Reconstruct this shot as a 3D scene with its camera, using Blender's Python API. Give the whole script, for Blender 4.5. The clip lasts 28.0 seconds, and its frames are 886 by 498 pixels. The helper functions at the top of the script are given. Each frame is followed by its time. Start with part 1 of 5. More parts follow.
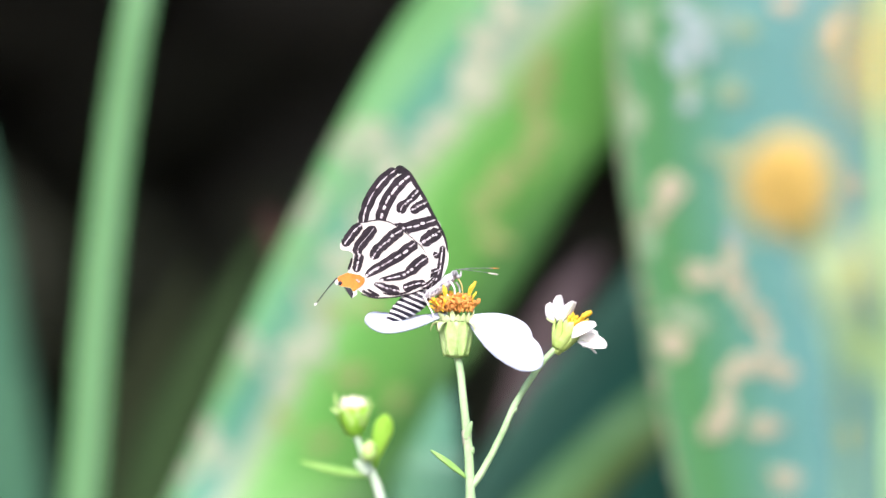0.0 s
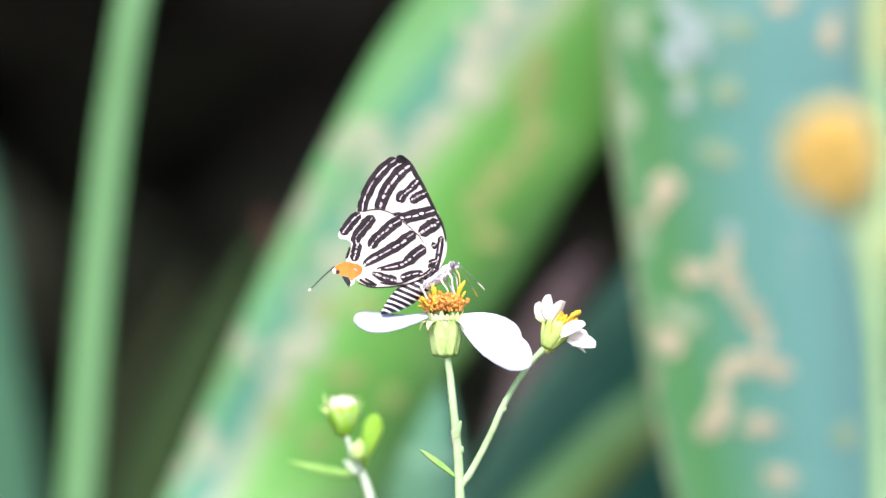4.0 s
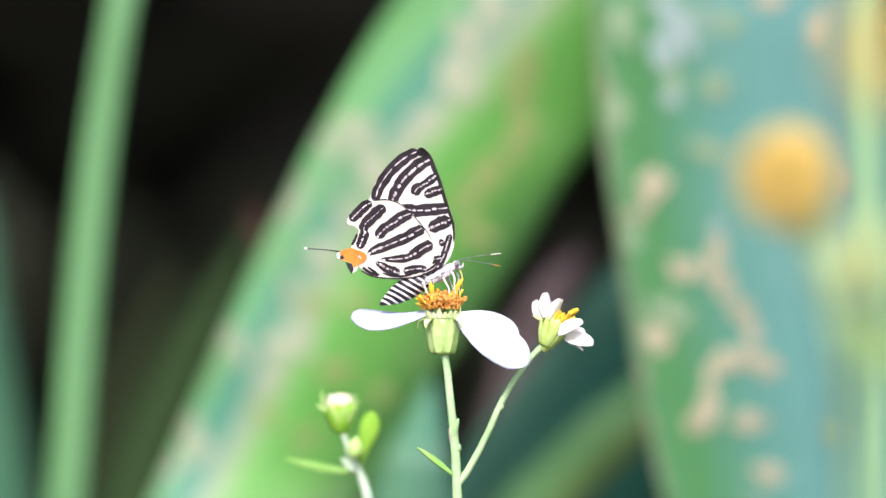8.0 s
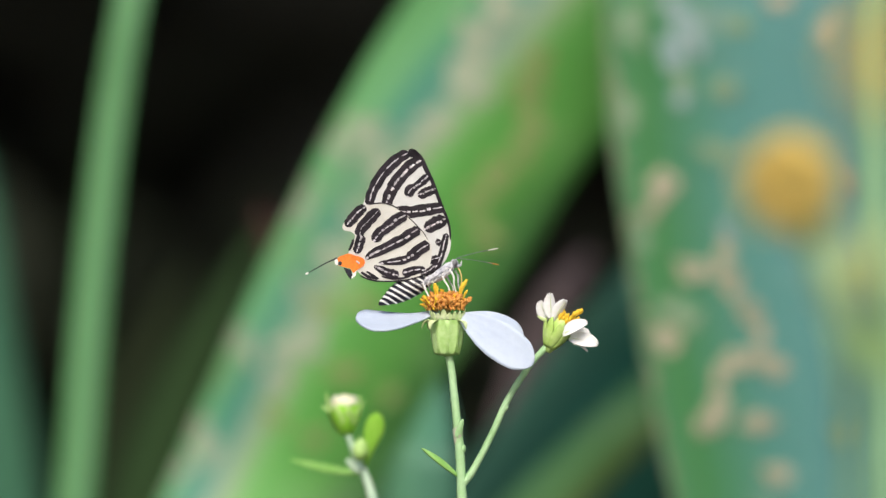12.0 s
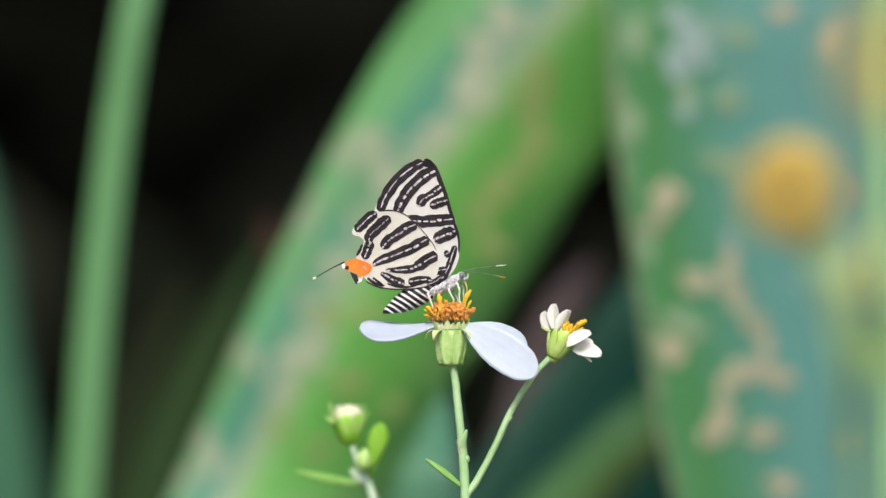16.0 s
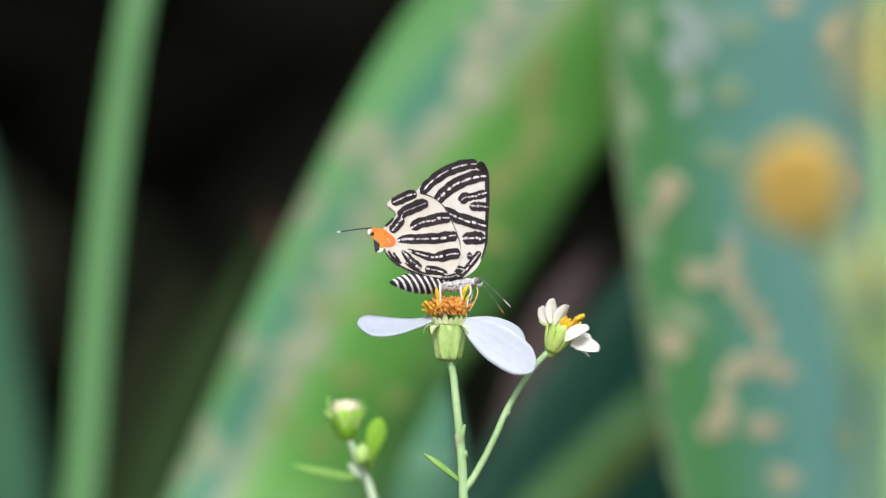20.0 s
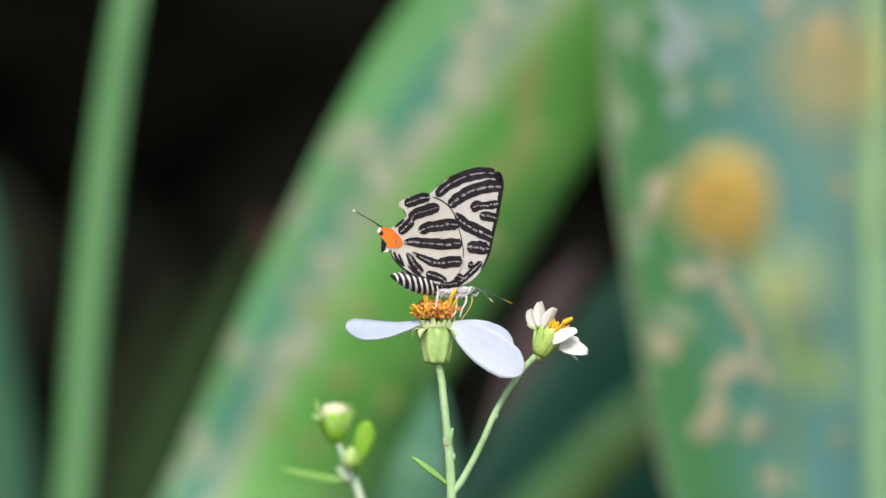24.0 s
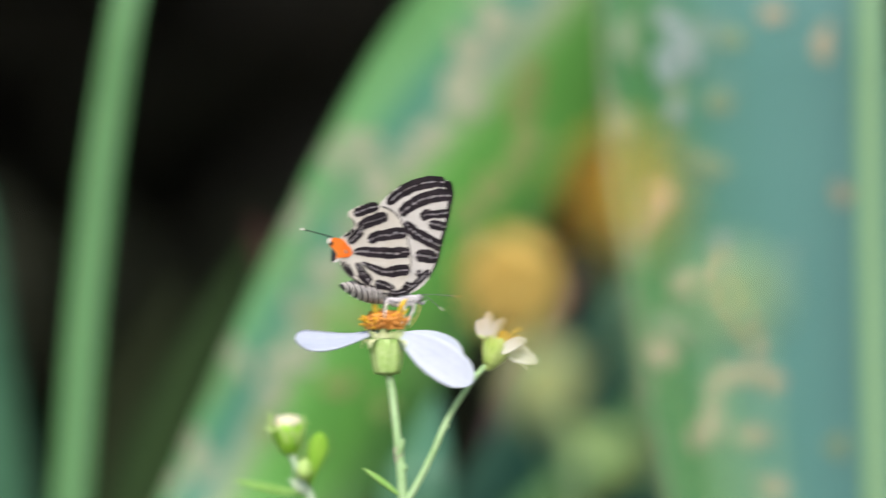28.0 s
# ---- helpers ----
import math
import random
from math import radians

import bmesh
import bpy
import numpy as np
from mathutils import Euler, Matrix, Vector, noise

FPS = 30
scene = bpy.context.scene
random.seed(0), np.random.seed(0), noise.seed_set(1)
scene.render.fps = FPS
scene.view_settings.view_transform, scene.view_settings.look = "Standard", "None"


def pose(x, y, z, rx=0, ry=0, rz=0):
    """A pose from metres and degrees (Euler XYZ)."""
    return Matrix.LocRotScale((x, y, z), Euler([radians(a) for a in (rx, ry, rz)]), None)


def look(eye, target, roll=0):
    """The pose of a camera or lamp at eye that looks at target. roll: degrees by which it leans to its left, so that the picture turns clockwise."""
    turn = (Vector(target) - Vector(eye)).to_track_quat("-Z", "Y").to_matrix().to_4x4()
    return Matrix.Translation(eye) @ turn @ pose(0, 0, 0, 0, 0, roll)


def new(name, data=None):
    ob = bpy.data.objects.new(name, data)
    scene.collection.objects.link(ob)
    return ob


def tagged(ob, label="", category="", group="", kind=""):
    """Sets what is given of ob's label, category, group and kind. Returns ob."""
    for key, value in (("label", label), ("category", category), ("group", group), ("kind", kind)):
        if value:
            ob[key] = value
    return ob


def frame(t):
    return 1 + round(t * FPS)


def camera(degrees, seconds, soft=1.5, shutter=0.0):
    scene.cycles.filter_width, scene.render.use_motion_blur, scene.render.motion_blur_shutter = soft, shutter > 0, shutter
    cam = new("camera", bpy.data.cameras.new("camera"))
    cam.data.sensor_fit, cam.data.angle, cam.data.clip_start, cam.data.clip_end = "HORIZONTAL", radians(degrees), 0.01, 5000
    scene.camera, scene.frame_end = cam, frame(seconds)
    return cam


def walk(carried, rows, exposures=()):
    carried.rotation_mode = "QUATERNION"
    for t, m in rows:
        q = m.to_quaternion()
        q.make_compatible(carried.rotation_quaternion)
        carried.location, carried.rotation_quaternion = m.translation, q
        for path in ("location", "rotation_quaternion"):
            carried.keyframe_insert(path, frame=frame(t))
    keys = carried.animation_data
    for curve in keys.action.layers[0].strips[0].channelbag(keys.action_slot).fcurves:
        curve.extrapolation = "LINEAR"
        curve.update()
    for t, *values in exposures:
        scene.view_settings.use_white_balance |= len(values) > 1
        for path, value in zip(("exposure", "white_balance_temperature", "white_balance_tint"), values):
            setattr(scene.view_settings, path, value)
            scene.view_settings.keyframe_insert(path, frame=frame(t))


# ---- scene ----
from mathutils.bvhtree import BVHTree

MM = 0.001
EYE = (0.0, -1.0, 0.6)      # tripod, one metre in front of the flower


def turned(right, down):
    """The tripod head, turned so that the view shifts by these degrees."""
    return pose(*EYE, 90 + down, 0, right)


CAMERA_ROWS = [
    (0, turned(0.062, 0.000)),
    (0.5, turned(0.050, 0.000)),
    (1, turned(0.050, -0.018)),
    (1.5, turned(0.015, -0.020)),
    (2, turned(0.035, -0.024)),
    (2.5, turned(0.050, -0.024)),
    (3, turned(0.053, -0.020)),
    (3.5, turned(0.032, -0.012)),
    (5.5, turned(0.029, -0.006)),
    (6, turned(0.026, -0.015)),
    (6.5, turned(0.024, -0.021)),
    (7, turned(0.000, -0.027)),
    (7.5, turned(-0.059, -0.032)),
    (8, turned(-0.047, -0.035)),
    (8.5, turned(-0.009, -0.015)),
    (9, turned(-0.061, -0.029)),
    (9.5, turned(-0.003, -0.015)),
    (10, turned(0.000, -0.035)),
    (10.5, turned(0.000, -0.006)),
    (11, turned(0.000, 0.000)),
    (11.5, turned(0.009, -0.015)),
    (12, turned(0.015, -0.027)),
    (12.5, turned(0.006, -0.015)),
    (14.5, turned(0.041, 0.035)),
    (15, turned(0.056, 0.026)),
    (15.5, turned(0.047, 0.041)),
    (16, turned(0.044, 0.047)),
    (16.5, turned(0.038, 0.038)),
    (17, turned(0.053, 0.053)),
    (17.5, turned(0.029, 0.035)),
    (18, turned(0.023, 0.020)),
    (18.5, turned(0.038, 0.011)),
    (19, turned(0.038, -0.006)),
    (19.5, turned(0.035, -0.006)),
    (20, turned(0.053, 0.000)),
    (20.5, turned(0.032, 0.020)),
    (21, turned(0.027, 0.011)),
    (21.5, turned(0.035, 0.006)),
    (23.5, turned(0.009, 0.009)),
    (24, turned(-0.006, 0.006)),
    (24.5, turned(-0.018, 0.026)),
    (25, turned(-0.003, 0.035)),
    (25.5, turned(-0.003, 0.050)),
    (26, turned(0.006, 0.032)),
    (26.5, turned(0.018, 0.032)),
    (27, turned(0.020, 0.032)),
    (27.5, turned(0.006, 0.032)),
    (27.7, turned(0.005, 0.036)),
    (28, turned(-0.023, 0.062)),
]
EXPOSURES = [(0, 1.2, 6550, 24), (3.5, 1.2, 6550, 24), (5.5, 1.18, 6600, 24), (8, 1.08, 6650, 21), (9, 0.8, 6750, 17), (10, 0.45, 6850, 13), (12, 0.43, 6850, 12), (24, 0.43, 6850, 13), (26, 0.47, 6850, 14), (28, 0.51, 6900, 15)]
cam = camera(6.0, 28.0, soft=1.5, shutter=0.8)
cam.data.dof.use_dof = True
cam.data.dof.focus_distance = 1.0
cam.data.dof.aperture_fstop = 21.0
walk(cam, CAMERA_ROWS, EXPOSURES)

# ---- light: bright veiled daylight from above and behind the camera ----
world = bpy.data.worlds.new("sky")
scene.world = world
world.use_nodes = True
wn = world.node_tree.nodes
sky = wn.new("ShaderNodeTexSky")
sky.sky_type, sky.sun_disc = "NISHITA", False
sky.sun_elevation, sky.sun_rotation = radians(42), radians(183)
sky.air_density, sky.dust_density = 1.0, 2.5
world.node_tree.links.new(sky.outputs[0], wn["Background"].inputs[0])
wn["Background"].inputs[1].default_value = 0.13
sun_data = bpy.data.lights.new("sun", "SUN")
sun_data.energy, sun_data.angle, sun_data.color = 2.2, radians(18), (1.0, 0.96, 0.88)
sun = new("sun", sun_data)
sun.matrix_world = look((-0.12, -2.0, 1.85), (0, 0, 0))


# ---- materials ----
def material(name, rough=0.5, spec=0.3):
    m = bpy.data.materials.new(name)
    m.use_nodes = True
    b = m.node_tree.nodes["Principled BSDF"]
    b.inputs["Roughness"].default_value = rough
    b.inputs["Specular IOR Level"].default_value = spec
    return m, m.node_tree.nodes, m.node_tree.links, b


def ramp(nodes, stops):
    r = nodes.new("ShaderNodeValToRGB")
    e = r.color_ramp.elements
    while len(e) > 1:
        e.remove(e[-1])
    e[0].position, e[0].color = stops[0][0], (*stops[0][1], 1)
    for p, c in stops[1:]:
        e.new(p).color = (*c, 1)
    return r


def mottled(name, dark, light, scale=900.0, rough=0.5, bump=0.2, spec=0.3, lets_light=0.0, fine=5.0, object_shift=0.0):
    """A surface whose colour drifts between two shades at two scales, with fine relief."""
    m, n, l, b = material(name, rough, spec)
    tc = n.new("ShaderNodeTexCoord")
    big, small = n.new("ShaderNodeTexNoise"), n.new("ShaderNodeTexNoise")
    big.inputs["Scale"].default_value, small.inputs["Scale"].default_value = scale, scale * fine
    small.inputs["Detail"].default_value = 4
    mixer = n.new("ShaderNodeMath")
    mixer.operation, mixer.inputs[1].default_value = "MULTIPLY_ADD", 0.45
    l.new(tc.outputs["Object"], big.inputs["Vector"])
    l.new(tc.outputs["Object"], small.inputs["Vector"])
    l.new(small.outputs[0], mixer.inputs[0])
    half = n.new("ShaderNodeMath")
    half.operation, half.inputs[1].default_value = "MULTIPLY", 0.6
    l.new(big.outputs[0], half.inputs[0])
    l.new(half.outputs[0], mixer.inputs[2])
    last = mixer
    if object_shift:
        info = n.new("ShaderNodeObjectInfo")
        last = n.new("ShaderNodeMath")
        last.operation, last.inputs[1].default_value = "MULTIPLY_ADD", object_shift
        l.new(info.outputs["Random"], last.inputs[0])
        l.new(mixer.outputs[0], last.inputs[2])
    r = ramp(n, [(0.36, dark), (0.68, light)])
    l.new(last.outputs[0], r.inputs[0])
    l.new(r.outputs[0], b.inputs["Base Color"])
    bp = n.new("ShaderNodeBump")
    bp.inputs["Strength"].default_value, bp.inputs["Distance"].default_value = bump, 0.0002
    l.new(small.outputs[0], bp.inputs["Height"])
    l.new(bp.outputs[0], b.inputs["Normal"])
    if lets_light:
        thin(n, l, b, r.outputs[0], lets_light)
    return m


def thin(n, l, b, colour, amount):
    """Lets part of the light through a thin leaf, petal or wing."""
    t, mix = n.new("ShaderNodeBsdfTranslucent"), n.new("ShaderNodeMixShader")
    mix.inputs[0].default_value = amount
    l.new(colour, t.inputs[0])
    l.new(b.outputs[0], mix.inputs[1])
    l.new(t.outputs[0], mix.inputs[2])
    l.new(mix.outputs[0], n["Material Output"].inputs[0])


def banded_leaf(name, stops, rough=0.35, spec=0.5, blotch=(0.5, 0.42, 0.3), blotch_amount=0.5, scale=(5.0, 60.0), lets_light=0.15, wear=0.62, drifts=((0.0, 0.0), (1.0, 0.0))):
    """A strap leaf: bands of colour across its width, ribs along it, patches of wear. Its UV runs across (x) and along (y); drifts shifts the bands sideways along it."""
    m, n, l, b = material(name, rough, spec)
    uv, sep = n.new("ShaderNodeUVMap"), n.new("ShaderNodeSeparateXYZ")
    l.new(uv.outputs[0], sep.inputs[0])
    tc = n.new("ShaderNodeTexCoord")
    drift = n.new("ShaderNodeTexNoise")
    drift.inputs["Scale"].default_value = scale[0] * 8
    l.new(tc.outputs["Object"], drift.inputs["Vector"])
    add = n.new("ShaderNodeMath")
    add.operation, add.inputs[1].default_value = "MULTIPLY_ADD", 0.10
    l.new(drift.outputs[0], add.inputs[0])
    lean = ramp(n, [(v, (shift + 0.5,) * 3) for v, shift in drifts])
    l.new(sep.outputs[1], lean.inputs[0])
    shifted = n.new("ShaderNodeMath")
    l.new(lean.outputs[0], shifted.inputs[0])
    l.new(sep.outputs[0], shifted.inputs[1])
    l.new(shifted.outputs[0], add.inputs[2])
    sub = n.new("ShaderNodeMath")
    sub.operation, sub.inputs[1].default_value = "SUBTRACT", 0.55
    l.new(add.outputs[0], sub.inputs[0])
    bands = ramp(n, stops)
    l.new(sub.outputs[0], bands.inputs[0])
    spots = n.new("ShaderNodeTexNoise")
    spots.inputs["Scale"].default_value, spots.inputs["Detail"].default_value = scale[1], 3
    l.new(tc.outputs["Object"], spots.inputs["Vector"])
    cut = ramp(n, [(wear, (0, 0, 0)), (wear + 0.12, (1, 1, 1))])
    l.new(spots.outputs[0], cut.inputs[0])
    amount = n.new("ShaderNodeMath")
    amount.operation, amount.inputs[1].default_value = "MULTIPLY", blotch_amount
    l.new(cut.outputs[0], amount.inputs[0])
    mix = n.new("ShaderNodeMix")
    mix.data_type = "RGBA"
    l.new(amount.outputs[0], mix.inputs[0])
    l.new(bands.outputs[0], mix.inputs[6])
    mix.inputs[7].default_value = (*blotch, 1)
    l.new(mix.outputs[2], b.inputs["Base Color"])
    ribs = n.new("ShaderNodeTexWave")
    ribs.inputs["Scale"].default_value, ribs.inputs["Distortion"].default_value = 12, 0.4
    l.new(uv.outputs[0], ribs.inputs["Vector"])
    bp = n.new("ShaderNodeBump")
    bp.inputs["Strength"].default_value, bp.inputs["Distance"].default_value = 0.25, 0.0006
    l.new(ribs.outputs[0], bp.inputs["Height"])
    l.new(bp.outputs[0], b.inputs["Normal"])
    thin(n, l, b, mix.outputs[2], lets_light)
    return m


STEM = mottled("green_stem", (0.27, 0.49, 0.22), (0.40, 0.62, 0.35), 250, 0.45, 0.15)
CUP = mottled("flower_cup_green", (0.33, 0.60, 0.15), (0.54, 0.75, 0.34), 350, 0.42, 0.2, lets_light=0.1)
YELLOW_LIME = mottled("yellow_lime_cup", (0.43, 0.68, 0.13), (0.62, 0.80, 0.30), 400, 0.45, 0.2, lets_light=0.12)
BRACT = mottled("bract_green", (0.27, 0.53, 0.10), (0.47, 0.68, 0.25), 500, 0.5, 0.2, lets_light=0.08, object_shift=0.15)
PALE_BRACT = mottled("pale_bract", (0.48, 0.64, 0.26), (0.72, 0.79, 0.50), 500, 0.5, 0.2, lets_light=0.2)
PETAL = mottled("white_petal", (0.55, 0.64, 0.785), (0.61, 0.70, 0.83), 250, 0.55, 0.25, spec=0.25, lets_light=0.25)
OLD_PETAL = mottled("cream_petal", (0.78, 0.79, 0.76), (0.90, 0.91, 0.92), 400, 0.6, 0.3, lets_light=0.2)
FLORET = mottled("orange_brown_floret", (0.42, 0.12, 0.02), (0.78, 0.37, 0.09), 900, 0.6, 0.3, lets_light=0.15, object_shift=0.3)
YELLOW = mottled("yellow_floret", (0.84, 0.49, 0.02), (0.93, 0.66, 0.07), 700, 0.55, 0.3, lets_light=0.2, object_shift=0.1)
HEAD_ORANGE = mottled("orange_flower_head", (0.58, 0.45, 0.125), (0.69, 0.55, 0.18), 700, 0.6, 0.3)
HEAD_YELLOW = mottled("yellow_flower_head", (0.72, 0.50, 0.075), (0.84, 0.62, 0.13), 700, 0.6, 0.3)
NEAR_BUD = mottled("pale_green_bud", (0.22, 0.36, 0.15), (0.32, 0.45, 0.22), 500, 0.5, 0.3)
PALE_BUD = mottled("pale_yellow_green_bud", (0.26, 0.33, 0.12), (0.36, 0.43, 0.19), 500, 0.5, 0.3)
YELLOW_GREEN = mottled("yellow_green_calyx", (0.24, 0.41, 0.14), (0.34, 0.51, 0.21), 500, 0.5, 0.3, lets_light=0.2)
BUD_TOP = mottled("cream_bud_top", (0.70, 0.70, 0.44), (0.86, 0.85, 0.68), 600, 0.6, 0.3, lets_light=0.15)
LIME = mottled("lime_leaflet", (0.25, 0.61, 0.05), (0.39, 0.74, 0.11), 200, 0.4, 0.2, lets_light=0.2)
PALE_STEM = mottled("pale_stem", (0.38, 0.58, 0.41), (0.54, 0.66, 0.52), 200, 0.5, 0.2)
NODE = mottled("pinkish_node_sheath", (0.33, 0.36, 0.26), (0.46, 0.48, 0.36), 400, 0.6, 0.3)
LEAFLET = mottled("narrow_leaflet_green", (0.20, 0.44, 0.09), (0.30, 0.56, 0.17), 250, 0.45, 0.2, lets_light=0.1)
CREAM = mottled("cream_wing", (0.575, 0.565, 0.52), (0.68, 0.675, 0.64), 700, 0.65, 0.3, spec=0.2, lets_light=0.12, fine=12)
WHITE_WING = mottled("white_wing", (0.58, 0.585, 0.58), (0.68, 0.685, 0.685), 700, 0.65, 0.3, spec=0.2, lets_light=0.12, fine=12)
STRIPE = mottled("black_brown_wing_scale", (0.007, 0.006, 0.009), (0.032, 0.025, 0.033), 1100, 0.7, 0.4, spec=0.2, fine=8)
SILVER = mottled("silver_wing_scale", (0.16, 0.14, 0.16), (0.80, 0.78, 0.83), 2600, 0.36, 0.5, fine=3)
SILVER.node_tree.nodes["Principled BSDF"].inputs["Metallic"].default_value = 0.85
ORANGE = mottled("orange_wing_patch", (0.74, 0.12, 0.012), (0.86, 0.22, 0.03), 500, 0.55, 0.25, fine=8)
BLACK = mottled("black_scale", (0.006, 0.006, 0.012), (0.02, 0.02, 0.035), 800, 0.5, 0.3)
WHITE = mottled("white_scale", (0.66, 0.66, 0.66), (0.86, 0.85, 0.83), 900, 0.7, 0.3)
FUZZ = mottled("grey_fur", (0.24, 0.25, 0.30), (0.70, 0.71, 0.76), 1500, 0.9, 0.4, fine=3)
EYE_MAT = mottled("grey_eye", (0.04, 0.04, 0.05), (0.30, 0.31, 0.33), 2600, 0.3, 0.2, spec=0.5)
AMBER = mottled("amber_leg", (0.55, 0.36, 0.08), (0.75, 0.58, 0.28), 900, 0.4, 0.2)
ANT = mottled("dark_antenna", (0.03, 0.035, 0.05), (0.20, 0.22, 0.24), 1300, 0.5, 0.2)
ANT_TIP = mottled("pale_antenna_tip", (0.50, 0.50, 0.44), (0.70, 0.70, 0.66), 1300, 0.5, 0.2)
ANT_ORANGE = mottled("orange_antenna_club", (0.42, 0.16, 0.03), (0.62, 0.28, 0.06), 1300, 0.5, 0.2)

GREEN_LEAF = banded_leaf("green_strap_leaf", [
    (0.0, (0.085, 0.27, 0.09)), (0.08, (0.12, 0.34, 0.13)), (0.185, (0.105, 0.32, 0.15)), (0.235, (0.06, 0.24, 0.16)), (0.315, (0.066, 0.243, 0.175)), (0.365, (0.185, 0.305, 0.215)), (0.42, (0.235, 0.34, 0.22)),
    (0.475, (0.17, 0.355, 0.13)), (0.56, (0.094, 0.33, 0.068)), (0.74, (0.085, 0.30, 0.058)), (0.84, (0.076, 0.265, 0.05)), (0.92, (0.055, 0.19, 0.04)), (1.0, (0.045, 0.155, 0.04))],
    rough=0.45, spec=0.3, blotch=(0.165, 0.30, 0.115), blotch_amount=0.45, scale=(4, 62), wear=0.53, drifts=((0.2, 0.14), (0.33, 0.12), (0.45, 0.09), (0.58, 0.065), (0.7, -0.025), (0.78, -0.04), (0.9, -0.06)))
BLUE_LEAF = banded_leaf("blue_green_strap_leaf", [
    (0.0, (0.19, 0.30, 0.17)), (0.009, (0.13, 0.28, 0.13)), (0.022, (0.06, 0.22, 0.095)), (0.12, (0.036, 0.185, 0.054)), (0.25, (0.05, 0.205, 0.12)), (0.40, (0.07, 0.235, 0.205)), (0.55, (0.08, 0.25, 0.235)),
    (0.80, (0.083, 0.242, 0.235)), (1.0, (0.08, 0.23, 0.20))],
    rough=0.35, spec=0.5, blotch=(0.40, 0.40, 0.34), blotch_amount=0.25, scale=(3, 70))
# paler first stops paint in the side that catches the light
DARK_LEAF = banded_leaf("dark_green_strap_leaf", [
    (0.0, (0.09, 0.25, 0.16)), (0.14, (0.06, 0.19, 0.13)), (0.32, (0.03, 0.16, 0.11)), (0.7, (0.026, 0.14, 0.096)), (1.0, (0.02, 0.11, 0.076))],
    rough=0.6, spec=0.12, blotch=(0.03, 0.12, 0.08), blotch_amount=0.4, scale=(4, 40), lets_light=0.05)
GRASS = banded_leaf("grass_blade_green", [
    (0.0, (0.08, 0.25, 0.09)), (0.4, (0.13, 0.32, 0.14)), (0.6, (0.14, 0.33, 0.155)), (1.0, (0.07, 0.23, 0.09))],
    rough=0.45, spec=0.3, blotch=(0.2, 0.4, 0.14), blotch_amount=0.3, scale=(6, 80), lets_light=0.2)
TEAL_GRASS = banded_leaf("teal_grass_blade", [
    (0.0, (0.024, 0.10, 0.052)), (0.5, (0.042, 0.155, 0.088)), (1.0, (0.024, 0.095, 0.055))],
    rough=0.5, spec=0.3, blotch=(0.08, 0.2, 0.1), blotch_amount=0.3, scale=(6, 80), lets_light=0.1)
MID_LEAF = banded_leaf("mid_green_leaf", [
    (0.0, (0.04, 0.14, 0.06)), (0.3, (0.07, 0.20, 0.075)), (0.65, (0.08, 0.20, 0.06)), (1.0, (0.075, 0.10, 0.03))],
    rough=0.5, spec=0.3, blotch=(0.1, 0.18, 0.06), blotch_amount=0.3, scale=(6, 60), lets_light=0.1)
# lighter teal for the lit part of the dark leaf
LIT_TEAL = banded_leaf("lit_side_teal", [
    (0.0, (0.065, 0.20, 0.10)), (0.5, (0.07, 0.21, 0.135)), (1.0, (0.04, 0.14, 0.095))],
    rough=0.45, spec=0.35, blotch=(0.08, 0.22, 0.13), blotch_amount=0.3, scale=(6, 80), lets_light=0.1)
# half the olive tone again: colour imitates the deepest shade
SHADE_BLADE = banded_leaf("shade_tone_blade", [
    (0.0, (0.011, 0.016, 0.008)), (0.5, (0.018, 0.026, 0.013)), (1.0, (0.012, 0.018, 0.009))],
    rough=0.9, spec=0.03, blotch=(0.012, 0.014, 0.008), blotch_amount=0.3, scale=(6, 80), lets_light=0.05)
# olive darkened so the colour itself carries the shade
OLIVE = banded_leaf("olive_shade_tone_blade", [
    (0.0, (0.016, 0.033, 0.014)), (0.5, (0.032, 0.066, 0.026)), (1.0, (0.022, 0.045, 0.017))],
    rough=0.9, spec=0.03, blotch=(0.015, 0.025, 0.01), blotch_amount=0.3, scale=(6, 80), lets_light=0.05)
PALE_GRASS = banded_leaf("yellow_green_blade", [
    (0.0, (0.16, 0.34, 0.19)), (0.5, (0.23, 0.43, 0.26)), (1.0, (0.18, 0.37, 0.21))],
    rough=0.45, spec=0.3, blotch=(0.26, 0.40, 0.2), blotch_amount=0.3, scale=(6, 60), lets_light=0.2)
SCAR = mottled("pale_leaf_scar", (0.23, 0.255, 0.17), (0.385, 0.345, 0.255), 300, 0.7, 0.5)
DULL = mottled("dull_leaf_patch", (0.15, 0.265, 0.08), (0.23, 0.275, 0.11), 200, 0.7, 0.5)
FADED = mottled("faded_leaf_patch", (0.205, 0.295, 0.19), (0.30, 0.33, 0.25), 200, 0.7, 0.5)
DULL_BLUE = mottled("dull_blue_leaf_patch", (0.13, 0.25, 0.15), (0.20, 0.28, 0.18), 200, 0.7, 0.5)
PALE_SCAR = mottled("white_leaf_scar", (0.165, 0.27, 0.265), (0.255, 0.325, 0.325), 300, 0.6, 0.4)
DRY = mottled("dry_mauve_leaf", (0.045, 0.033, 0.037), (0.12, 0.092, 0.096), 120, 0.8, 0.6)
DRY_RED = mottled("dry_red_brown_leaf", (0.03, 0.012, 0.01), (0.09, 0.035, 0.03), 120, 0.8, 0.6)
# soil darkened to carry the shade on the bank
SOIL = mottled("shade_dark_soil", (0.012, 0.010, 0.008), (0.034, 0.028, 0.02), 9, 0.95, 0.8)
